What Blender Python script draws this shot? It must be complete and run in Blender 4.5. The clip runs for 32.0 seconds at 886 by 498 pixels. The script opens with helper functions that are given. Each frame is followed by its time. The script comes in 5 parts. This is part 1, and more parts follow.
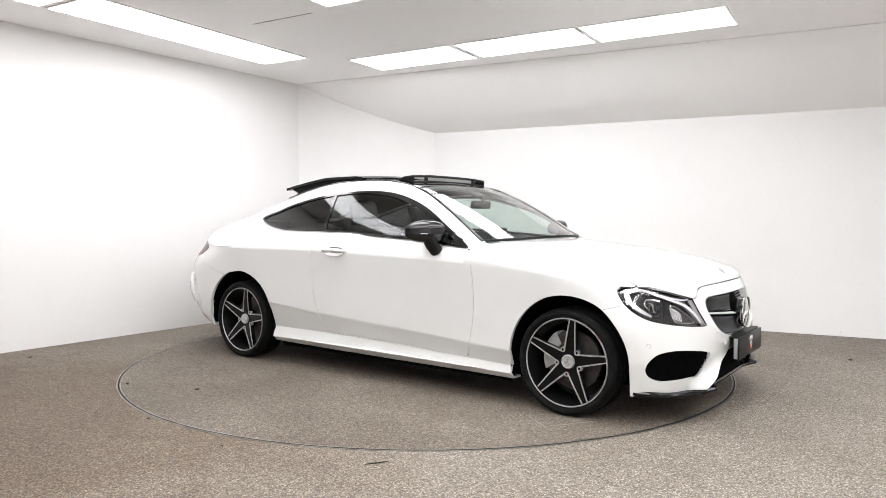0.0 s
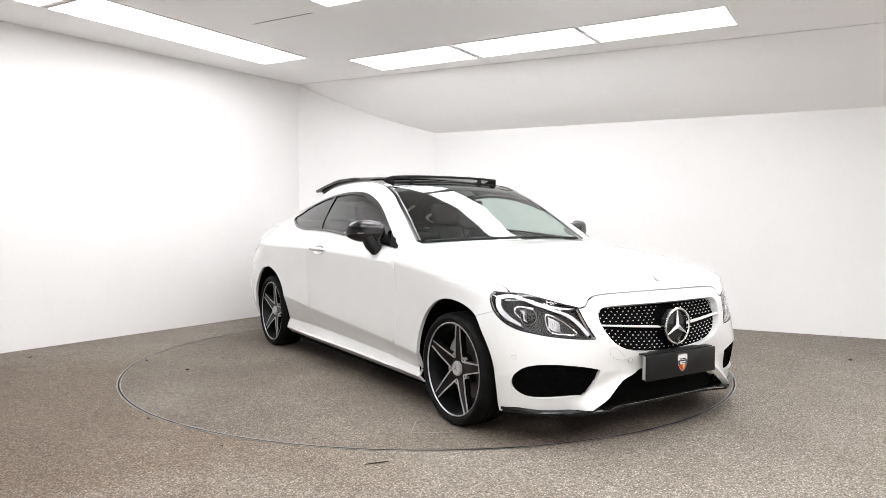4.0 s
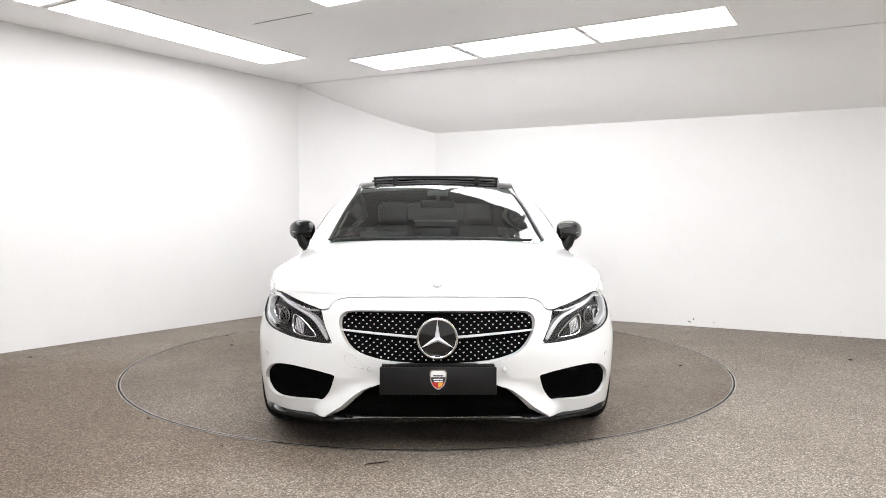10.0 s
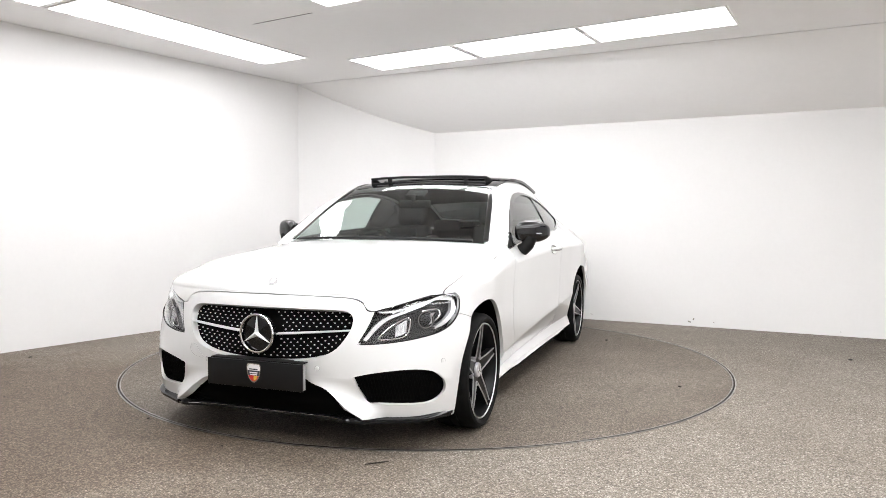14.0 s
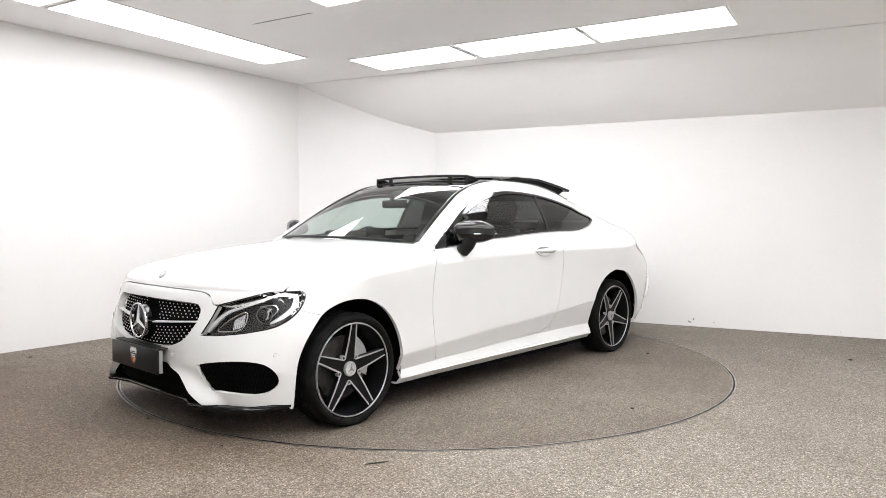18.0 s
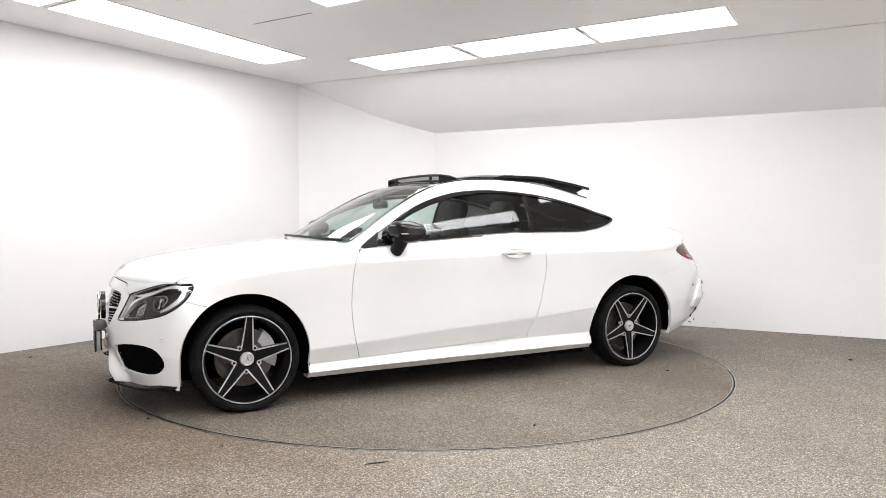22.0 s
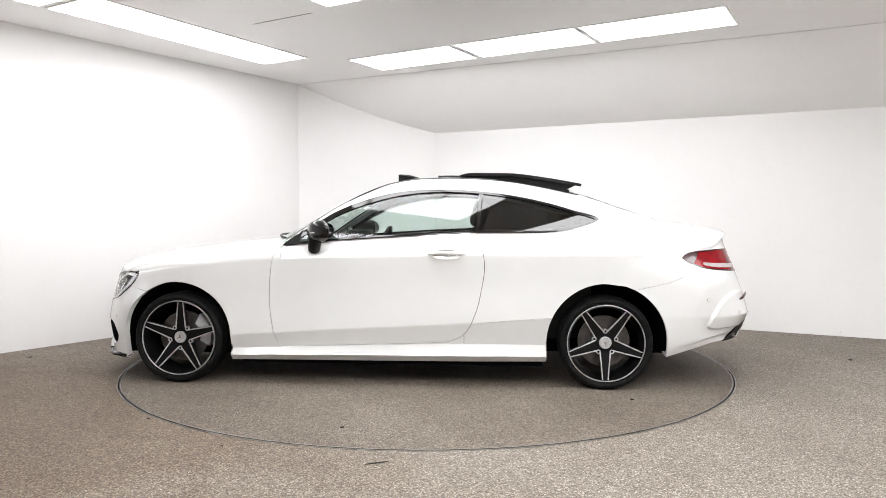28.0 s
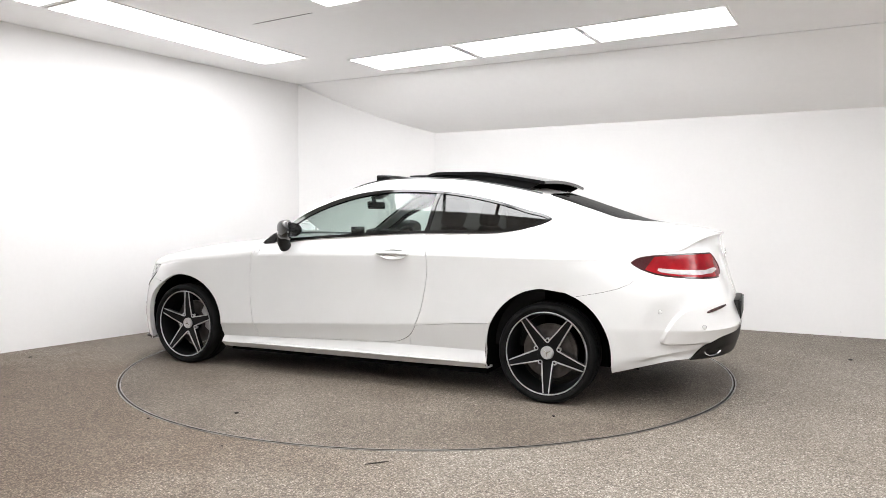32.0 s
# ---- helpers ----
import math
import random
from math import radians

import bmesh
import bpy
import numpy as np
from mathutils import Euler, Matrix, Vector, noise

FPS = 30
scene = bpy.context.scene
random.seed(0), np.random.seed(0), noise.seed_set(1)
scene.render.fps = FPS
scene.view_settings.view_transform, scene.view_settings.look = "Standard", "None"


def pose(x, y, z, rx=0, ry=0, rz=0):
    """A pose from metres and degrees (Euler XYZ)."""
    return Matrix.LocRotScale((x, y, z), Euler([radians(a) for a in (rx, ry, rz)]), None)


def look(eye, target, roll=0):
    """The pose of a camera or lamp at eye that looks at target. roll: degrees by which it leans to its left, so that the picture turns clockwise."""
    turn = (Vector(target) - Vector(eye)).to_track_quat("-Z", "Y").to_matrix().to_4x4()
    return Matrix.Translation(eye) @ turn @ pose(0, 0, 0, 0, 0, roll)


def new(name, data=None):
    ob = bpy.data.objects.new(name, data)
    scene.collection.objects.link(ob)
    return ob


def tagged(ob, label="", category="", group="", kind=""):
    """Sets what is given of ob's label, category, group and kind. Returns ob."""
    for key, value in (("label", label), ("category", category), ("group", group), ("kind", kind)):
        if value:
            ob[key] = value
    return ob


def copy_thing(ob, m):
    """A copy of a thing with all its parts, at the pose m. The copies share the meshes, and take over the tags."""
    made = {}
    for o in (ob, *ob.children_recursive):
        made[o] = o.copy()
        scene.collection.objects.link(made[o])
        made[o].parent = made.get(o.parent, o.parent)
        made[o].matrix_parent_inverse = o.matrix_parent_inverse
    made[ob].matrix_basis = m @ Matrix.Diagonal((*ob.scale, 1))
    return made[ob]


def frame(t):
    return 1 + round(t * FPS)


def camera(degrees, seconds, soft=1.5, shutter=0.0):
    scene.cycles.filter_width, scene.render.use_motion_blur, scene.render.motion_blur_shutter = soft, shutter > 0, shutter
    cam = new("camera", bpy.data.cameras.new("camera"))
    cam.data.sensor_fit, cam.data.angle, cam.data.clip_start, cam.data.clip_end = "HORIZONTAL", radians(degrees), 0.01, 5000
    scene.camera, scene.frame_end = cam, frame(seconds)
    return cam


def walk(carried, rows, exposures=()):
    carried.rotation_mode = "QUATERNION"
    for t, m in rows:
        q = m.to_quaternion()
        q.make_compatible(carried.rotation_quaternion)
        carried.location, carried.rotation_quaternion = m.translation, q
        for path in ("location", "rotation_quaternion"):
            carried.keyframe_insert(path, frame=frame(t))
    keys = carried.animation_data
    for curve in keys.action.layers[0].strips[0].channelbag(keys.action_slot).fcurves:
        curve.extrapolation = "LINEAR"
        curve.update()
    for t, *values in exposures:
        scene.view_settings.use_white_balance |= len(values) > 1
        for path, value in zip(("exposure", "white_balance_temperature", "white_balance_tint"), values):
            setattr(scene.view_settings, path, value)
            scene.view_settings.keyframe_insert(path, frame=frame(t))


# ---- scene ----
# A white coupe turns on a floor turntable in a white photo booth; the camera stands still.
cam = camera(63.95, 32.0, soft=0.72)
EYE = (0.0, -5.588, 1.109)
YAW, PITCH, ROLL = radians(1.112), radians(-2.479), 0.134
AIM = (EYE[0] + math.sin(YAW) * math.cos(PITCH), EYE[1] + math.cos(YAW) * math.cos(PITCH), EYE[2] + math.sin(PITCH))
walk(cam, [(0.0, look(EYE, AIM, ROLL)), (32.0, look(EYE, AIM, ROLL))], exposures=[(0.0, 0.0), (32.0, 0.0)])

# ---- world: the booth is closed, so only a dim sky is left outside ----
world = bpy.data.worlds.new("world")
scene.world = world
world.use_nodes = True
world.node_tree.nodes["Background"].inputs[0].default_value = (0.6, 0.65, 0.7, 1)
world.node_tree.nodes["Background"].inputs[1].default_value = 0.3
PANEL_GLOW = 10.7


# ---- materials ----
def material(name, color=(0.8, 0.8, 0.8), rough=0.5, metal=0.0, coat=0.0, spec=0.5):
    m = bpy.data.materials.new(name)
    m.use_nodes = True
    b = m.node_tree.nodes["Principled BSDF"]
    b.inputs["Base Color"].default_value = (*color, 1)
    b.inputs["Roughness"].default_value = rough
    b.inputs["Metallic"].default_value = metal
    b.inputs["Coat Weight"].default_value = coat
    b.inputs["Coat Roughness"].default_value = 0.03
    b.inputs["Specular IOR Level"].default_value = spec
    return m


def node(m, kind, **values):
    n = m.node_tree.nodes.new(kind)
    for key, value in values.items():
        n.inputs[key.replace("_", " ")].default_value = value
    return n


def link(m, a, b):
    m.node_tree.links.new(a, b)


def shader(m):
    return m.node_tree.nodes["Principled BSDF"]


def ramp(m, source, stops):
    r = m.node_tree.nodes.new("ShaderNodeValToRGB")
    while len(r.color_ramp.elements) < len(stops):
        r.color_ramp.elements.new(0.5)
    for e, (at, c) in zip(r.color_ramp.elements, stops):
        e.position, e.color = at, (*c, 1)
    link(m, source, r.inputs["Fac"])
    return r.outputs["Color"]


def coords(m):
    return m.node_tree.nodes.new("ShaderNodeTexCoord").outputs["Object"]


def noise_of(m, scale, detail=4.0, rough=0.55):
    n = node(m, "ShaderNodeTexNoise", Scale=scale, Detail=detail, Roughness=rough)
    link(m, coords(m), n.inputs["Vector"])
    return n.outputs["Fac"]


def bump(m, source, strength, distance):
    b = node(m, "ShaderNodeBump", Strength=strength, Distance=distance)
    link(m, source, b.inputs["Height"])
    link(m, b.outputs["Normal"], shader(m).inputs["Normal"])
    return b


def mix(m, fac, a, b, blend="MIX"):
    n = m.node_tree.nodes.new("ShaderNodeMix")
    n.data_type, n.blend_type = "RGBA", blend
    for socket, value in ((n.inputs[0], fac), (n.inputs[6], a), (n.inputs[7], b)):
        if isinstance(value, bpy.types.NodeSocket):
            link(m, value, socket)
        elif isinstance(value, tuple):
            socket.default_value = (*value, 1)
        else:
            socket.default_value = value
    return n.outputs[2]


def worn(name, color, other, scale, rough, relief=0.0, spread=(0.35, 0.7), fine=0.9, **kw):
    """A surface with soft large and fine variation between two colours."""
    m = material(name, color, rough, **kw)
    big = ramp(m, noise_of(m, scale), [(spread[0], color), (spread[1], other)])
    spots = ramp(m, noise_of(m, scale * 23, 3), [(0.3, (fine, fine, fine)), (0.7, (1, 1, 1))])
    link(m, mix(m, 1.0, big, spots, "MULTIPLY"), shader(m).inputs["Base Color"])
    if relief:
        bump(m, noise_of(m, scale * 40, 3), 0.3, relief)
    return m


def aggregate(name, dust, stain=None, clean=(1.06, 1.06, 1.06)):
    """Resin-bound fine gravel: millimetre stones in grey, beige and brown, with large dirt clouds."""
    m = material(name, (0.2, 0.18, 0.15), 0.75)
    v = node(m, "ShaderNodeTexVoronoi", Scale=150.0)
    link(m, coords(m), v.inputs["Vector"])
    stones = ramp(m, v.outputs["Color"], [(0.0, (0.085, 0.073, 0.060)), (0.33, (0.168, 0.147, 0.123)), (0.58, (0.238, 0.214, 0.184)), (0.8, (0.33, 0.308, 0.278)), (1.0, (0.54, 0.52, 0.485))])
    edge = ramp(m, v.outputs["Distance"], [(0.35, (1, 1, 1)), (0.75, (0.55, 0.52, 0.48))])
    c = mix(m, 1.0, stones, edge, "MULTIPLY")
    grain = ramp(m, noise_of(m, 38, 5, 0.7), [(0.33, (0.74, 0.72, 0.69)), (0.66, (1.1, 1.09, 1.08))])
    c = mix(m, 1.0, c, grain, "MULTIPLY")
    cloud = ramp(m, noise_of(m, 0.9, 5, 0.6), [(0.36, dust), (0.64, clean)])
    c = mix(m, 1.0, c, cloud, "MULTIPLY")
    if stain:
        # trodden dirt where cars roll on, with a ragged edge
        far = m.node_tree.nodes.new("ShaderNodeVectorMath")
        far.operation = "DISTANCE"
        link(m, coords(m), far.inputs[0])
        far.inputs[1].default_value = stain
        wob = m.node_tree.nodes.new("ShaderNodeMath")
        wob.operation = "MULTIPLY_ADD"
        link(m, noise_of(m, 2.2, 6, 0.68), wob.inputs[0])
        wob.inputs[1].default_value = -2.6
        link(m, far.outputs["Value"], wob.inputs[2])
        away = m.node_tree.nodes.new("ShaderNodeMath")
        away.operation = "DIVIDE"
        link(m, wob.outputs[0], away.inputs[0])
        away.inputs[1].default_value = 4.0
        c = mix(m, 1.0, c, ramp(m, away.outputs[0], [(0.0, (0.66, 0.575, 0.50)), (0.12, (0.84, 0.79, 0.74)), (0.30, (1, 1, 1))]), "MULTIPLY")
    link(m, c, shader(m).inputs["Base Color"])
    bump(m, v.outputs["Distance"], 0.5, 0.003)
    return m


def glazing(name, tint, gloss=1.0):
    """Clear or tinted pane: light passes with a tint, and the face mirrors more at grazing angles."""
    m = bpy.data.materials.new(name)
    m.use_nodes = True
    t = m.node_tree
    t.nodes.remove(t.nodes["Principled BSDF"])
    clear, shine, facing, power, scale, both = (t.nodes.new("ShaderNode" + k) for k in ("BsdfTransparent", "BsdfGlossy", "LayerWeight", "Math", "Math", "MixShader"))
    clear.inputs[0].default_value = (*tint, 1)
    shine.inputs["Roughness"].default_value = 0.0
    shine.inputs[0].default_value = (gloss, gloss, gloss, 1)
    facing.inputs["Blend"].default_value = 0.5
    power.operation, scale.operation = "POWER", "MULTIPLY_ADD"
    power.inputs[1].default_value = 5.0
    scale.inputs[1].default_value, scale.inputs[2].default_value = 0.94, 0.055
    link(m, facing.outputs["Facing"], power.inputs[0])
    link(m, power.outputs[0], scale.inputs[0])
    link(m, scale.outputs[0], both.inputs[0])
    link(m, clear.outputs[0], both.inputs[1])
    link(m, shine.outputs[0], both.inputs[2])
    link(m, both.outputs[0], t.nodes["Material Output"].inputs[0])
    return m


def glowing(name, strength):
    m = material(name, (0.9, 0.9, 0.9), 0.4)
    shader(m).inputs["Emission Color"].default_value = (0.985, 0.985, 1.0, 1)
    shader(m).inputs["Emission Strength"].default_value = strength
    return m


FLOOR = aggregate("resin gravel floor", (0.88, 0.845, 0.81), (-2.35, -1.65, 0.0), (1.10, 1.10, 1.10))
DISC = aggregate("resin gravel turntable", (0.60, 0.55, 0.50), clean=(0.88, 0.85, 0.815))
WALL = worn("white painted wall", (0.80, 0.79, 0.785), (0.775, 0.765, 0.76), 1.3, 0.6, 0.0002, fine=0.985)
BACKWALL = worn("white painted back wall", (0.78, 0.775, 0.77), (0.75, 0.745, 0.74), 1.3, 0.7, 0.0002, fine=0.985)
CEIL = worn("matt white ceiling", (0.95, 0.94, 0.935), (0.93, 0.92, 0.915), 0.8, 0.8, 0.0, fine=0.985)
GLOW = glowing("light diffuser", PANEL_GLOW)
# weaker glow for the left row, set only to balance the light
DIMMED = glowing("dimmed light diffuser", PANEL_GLOW * 0.80)
STEEL = worn("brushed steel", (0.33, 0.32, 0.30), (0.2, 0.19, 0.18), 14, 0.4, metal=0.9)
PAINT = worn("white car paint", (0.68, 0.68, 0.676), (0.665, 0.665, 0.661), 6, 0.35, coat=1.0, fine=0.99)
GLOSS = material("gloss black", (0.003, 0.003, 0.0035), 0.06, coat=0.3)
MATT = worn("black plastic", (0.004, 0.004, 0.004), (0.008, 0.008, 0.008), 30, 0.5, spec=0.25)
DARK = material("underbody black", (0.002, 0.002, 0.002), 0.9, spec=0.05)
# mirror colour darkened to stand in for the dark door window it reflects
MIRROR = material("darkened mirror glass", (0.30, 0.31, 0.33), 0.02, 1.0)
CHROME = material("chrome", (0.75, 0.75, 0.76), 0.08, 1.0)
SILVER = worn("machined alloy", (0.60, 0.60, 0.61), (0.50, 0.50, 0.51), 40, 0.36, metal=0.6)
RIMBLACK = material("black wheel paint", (0.004, 0.004, 0.0045), 0.3, spec=0.18)
HOUSING = worn("black lamp housing", (0.014, 0.014, 0.015), (0.009, 0.009, 0.010), 30, 0.3, metal=0.2)
TYRE = worn("tyre rubber", (0.005, 0.005, 0.005), (0.009, 0.009, 0.009), 18, 0.65, 0.0006, spec=0.10)
DISCIRON = worn("brake disc iron", (0.10, 0.092, 0.088), (0.06, 0.052, 0.048), 25, 0.4, metal=0.6)
CALIPER = worn("grey brake caliper", (0.52, 0.52, 0.53), (0.40, 0.40, 0.41), 20, 0.45)
CLEAR = glazing("greenish side glass", (0.78, 0.87, 0.84))
SCREEN = glazing("windscreen glass", (0.72, 0.80, 0.77))
TINTED = glazing("privacy glass", (0.065, 0.068, 0.068))
REARGLASS = glazing("tinted rear glass", (0.06, 0.063, 0.063), 0.22)
NET = glazing("wind net", (0.42, 0.42, 0.42), 0.05)
LENS = glazing("clear lamp lens", (0.93, 0.94, 0.95))
ROOFGLASS = material("black roof glass", (0.006, 0.006, 0.007), 0.08, spec=0.3)
REDLENS = worn("red lamp lens", (0.26, 0.005, 0.009), (0.14, 0.003, 0.006), 9, 0.18, coat=0.0, spec=0.3)
STUD = material("bright satin chrome", (0.64, 0.64, 0.65), 0.38, 0.35)
SMOKE = material("smoked red lens", (0.035, 0.004, 0.006), 0.15, coat=0.2)
WHITELENS = material("white reflector", (0.95, 0.95, 0.96), 0.22, 0.6, coat=0.5)
REVERSE = worn("pale reversing lens", (0.46, 0.43, 0.43), (0.36, 0.32, 0.32), 30, 0.25)
LEATHER = worn("black leather", (0.005, 0.005, 0.0055), (0.008, 0.008, 0.0085), 12, 0.5, 0.0005, spec=0.2)
TRIM = worn("dark cabin plastic", (0.005, 0.005, 0.0055), (0.008, 0.008, 0.008), 9, 0.6, spec=0.2)
PLATE = material("black plate", (0.004, 0.004, 0.0045), 0.4, spec=0.3)
WHITE = material("white plastic", (0.7, 0.7, 0.7), 0.4)
REDINK, GOLDINK, NAVY = material("red enamel", (0.5, 0.02, 0.02), 0.3), material("gold enamel", (0.65, 0.4, 0.05), 0.3), material("dark enamel", (0.02, 0.025, 0.035), 0.3)
SEAM = material("pale grey seam", (0.30, 0.30, 0.30), 0.6)
TAPE = worn("pale chalk line", (0.30, 0.285, 0.26), (0.20, 0.18, 0.16), 22, 0.8)
DIRT = worn("dark debris", (0.02, 0.017, 0.014), (0.04, 0.03, 0.025), 30, 0.8)


# ---- mesh helpers ----
def mesh_of(name, verts, faces, smooth=True, sharp=32):
    me = bpy.data.meshes.new(name)
    me.from_pydata([tuple(map(float, v)) for v in verts], [], [tuple(map(int, f)) for f in faces])
    me.update()
    if smooth:
        me.shade_smooth()
        me.set_sharp_from_angle(angle=radians(sharp))
    return me


def part(name, shape, mat, parent=None, label="", smooth=True, sharp=32):
    """Links a shape, a (verts, faces) pair or a bmesh, as one mesh object under its thing."""
    if isinstance(shape, bmesh.types.BMesh):
        me = bpy.data.meshes.new(name)
        shape.to_mesh(me)
        shape.free()
        if smooth:
            me.shade_smooth()
            me.set_sharp_from_angle(angle=radians(sharp))
    else:
        me = mesh_of(name, shape[0], shape[1], smooth, sharp)
    me.materials.append(mat)
    ob = new(name, me)
    if parent is not None:
        ob.parent = parent
    if label:
        tagged(ob, label)
    return ob


def join(*shapes):
    verts, faces = [], []
    for v, f in shapes:
        n = len(verts)
        verts += [tuple(p) for p in v]
        faces += [tuple(i + n for i in q) for q in f]
    return verts, faces


def moved(shape, m):
    return [tuple(m @ Vector(v)) for v in shape[0]], shape[1]


def flip(shape):
    """The shape mirrored to the other side of the car."""
    return [(x, -y, z) for x, y, z in shape[0]], [tuple(reversed(f)) for f in shape[1]]


def box(cx, cy, cz, sx, sy, sz, bevel=0.0, m=None, seg=2):
    bm = bmesh.new()
    bmesh.ops.create_cube(bm, size=1)
    for v in bm.verts:
        v.co = (v.co.x * sx, v.co.y * sy, v.co.z * sz)
    if bevel:
        bmesh.ops.bevel(bm, geom=bm.edges[:], offset=bevel, segments=seg, affect="EDGES", profile=0.5)
    s = ([v.co.copy() for v in bm.verts], [])
    bm.verts.index_update()
    s = (s[0], [tuple(v.index for v in f.verts) for f in bm.faces])
    bm.free()
    if m is not None:
        s = moved(s, m)
    return [(v[0] + cx, v[1] + cy, v[2] + cz) for v in s[0]], s[1]


def lathe(profile, n=64, closed=False):
    """Turns a profile of (radius, height) about the y axis."""
    verts, faces, k = [], [], len(profile)
    for i in range(n):
        a = 2 * math.pi * i / n
        verts += [(r * math.cos(a), h, r * math.sin(a)) for r, h in profile]
    for i in range(n):
        for j in range(k if closed else k - 1):
            a, b, c, d = i * k + j, i * k + (j + 1) % k, (i + 1) % n * k + (j + 1) % k, (i + 1) % n * k + j
            faces.append((a, b, c, d))
    return verts, faces


def tube(path, radius, n=8, closed=False, flat=1.0):
    """A rod along a path; flat squeezes it along the upward side."""
    verts, faces = [], []
    path = [Vector(p) for p in path]
    m, side = len(path), None
    for i, p in enumerate(path):
        a = path[i - 1] if (i or closed) else p
        b = path[(i + 1) % m] if (i < m - 1 or closed) else p
        d = (b - a).normalized()
        if side is None:
            side = d.cross(Vector((0, 0, 1))) if abs(d.z) < 0.9 else d.cross(Vector((1, 0, 0)))
        side = (side - d * side.dot(d)).normalized()
        u = side.cross(d)
        r = radius[i] if isinstance(radius, (list, tuple)) else radius
        for k in range(n):
            t = 2 * math.pi * k / n
            verts.append(p + side * math.cos(t) * r + u * math.sin(t) * r * flat)
    for i in range(m if closed else m - 1):
        for k in range(n):
            faces.append((i * n + k, (i + 1) % m * n + k, (i + 1) % m * n + (k + 1) % n, i * n + (k + 1) % n))
    if not closed:
        faces += [tuple(range(n)), tuple(reversed(range((m - 1) * n, m * n)))]
    return verts, faces


def prism(poly, lo, hi, axes="xzy"):
    """A polygon in two axes, drawn out from lo to hi along the third."""
    at = ["xyz".index(c) for c in axes]
    verts = []
    for h in (lo, hi):
        for a, b in poly:
            v = [0, 0, 0]
            v[at[0]], v[at[1]], v[at[2]] = a, b, h
            verts.append(tuple(v))
    n = len(poly)
    return verts, [tuple(range(n - 1, -1, -1)), tuple(range(n, 2 * n))] + [(i, (i + 1) % n, n + (i + 1) % n, n + i) for i in range(n)]


def curve(*knots):
    """A smooth function through (x, value) knots that does not overshoot."""
    k = sorted(knots)
    xs, ys = np.array([a for a, _ in k], float), np.array([b for _, b in k], float)
    h, d = np.diff(xs), np.diff(ys) / np.diff(xs)
    m = np.empty(len(xs))
    m[0], m[-1] = d[0], d[-1]
    for i in range(1, len(xs) - 1):
        m[i] = 0 if d[i - 1] * d[i] <= 0 else 2 * d[i - 1] * d[i] / (d[i - 1] + d[i])

    def f(x):
        x = np.clip(np.asarray(x, float), xs[0], xs[-1])
        i = np.clip(np.searchsorted(xs, x) - 1, 0, len(h) - 1)
        t = (x - xs[i]) / h[i]
        return (2 * t**3 - 3 * t**2 + 1) * ys[i] + (t**3 - 2 * t**2 + t) * h[i] * m[i] + (3 * t**2 - 2 * t**3) * ys[i + 1] + (t**3 - t**2) * h[i] * m[i + 1]

    return f


def rounded(points, steps=8, closed=True):
    """A smooth outline through points (Catmull-Rom)."""
    p, n, out = [np.array(q, float) for q in points], len(points), []
    for i in range(n if closed else n - 1):
        a, b, c, d = (p[(i + k) % n] if closed else p[min(max(i + k, 0), n - 1)] for k in (-1, 0, 1, 2))
        for s in range(steps):
            t = s / steps
            out.append(tuple(0.5 * (2 * b + (c - a) * t + (2 * a - 5 * b + 4 * c - d) * t * t + (3 * b - a - 3 * c + d) * t**3)))
    if not closed:
        out.append(tuple(p[-1]))
    return out


def cornered(points, corners, steps=6):
    """A closed outline that is smooth but for the corners named by their places in the list; the first point is a corner."""
    ends, out = list(corners) + [len(points)], []
    for a, b in zip(ends, ends[1:]):
        out += rounded([points[i % len(points)] for i in range(a, b + 1)], steps, False)[:-1]
    return out


def smoothstep(a, b, x):
    t = np.clip((np.asarray(x, float) - a) / (b - a), 0, 1)
    return t * t * (3 - 2 * t)


def inside(poly, a, b):
    """Signed distance of points (a, b) to a closed outline, negative within."""
    p = np.array(poly, float)
    q = np.roll(p, -1, 0)
    a, b = np.asarray(a, float), np.asarray(b, float)
    best, odd = np.full(a.shape, 1e9), np.zeros(a.shape, bool)
    for (x0, y0), (x1, y1) in zip(p, q):
        dx, dy = x1 - x0, y1 - y0
        t = np.clip(((a - x0) * dx + (b - y0) * dy) / (dx * dx + dy * dy + 1e-12), 0, 1)
        best = np.minimum(best, np.hypot(a - x0 - t * dx, b - y0 - t * dy))
        if abs(dy) > 1e-12:
            odd ^= ((y0 > b) != (y1 > b)) & (a < dx * (b - y0) / dy + x0)
    return np.where(odd, -best, best)


def beside(line, a, b):
    """Signed distance to an open line, positive on its left."""
    p = np.array(line, float)
    a, b = np.asarray(a, float), np.asarray(b, float)
    best, sign = np.full(a.shape, 1e9), np.ones(a.shape)
    n = len(p) - 1
    for i in range(n):
        (x0, y0), (x1, y1) = p[i], p[i + 1]
        dx, dy = x1 - x0, y1 - y0
        t = ((a - x0) * dx + (b - y0) * dy) / (dx * dx + dy * dy + 1e-12)
        t = np.clip(t, -1e6 if i == 0 else 0, 1e6 if i == n - 1 else 1)
        d = np.hypot(a - x0 - t * dx, b - y0 - t * dy)
        s = np.where(dx * (b - y0) - dy * (a - x0) >= 0, 1.0, -1.0)
        sign = np.where(d < best - 1e-9, s, sign)
        best = np.minimum(best, d)
    return best * sign


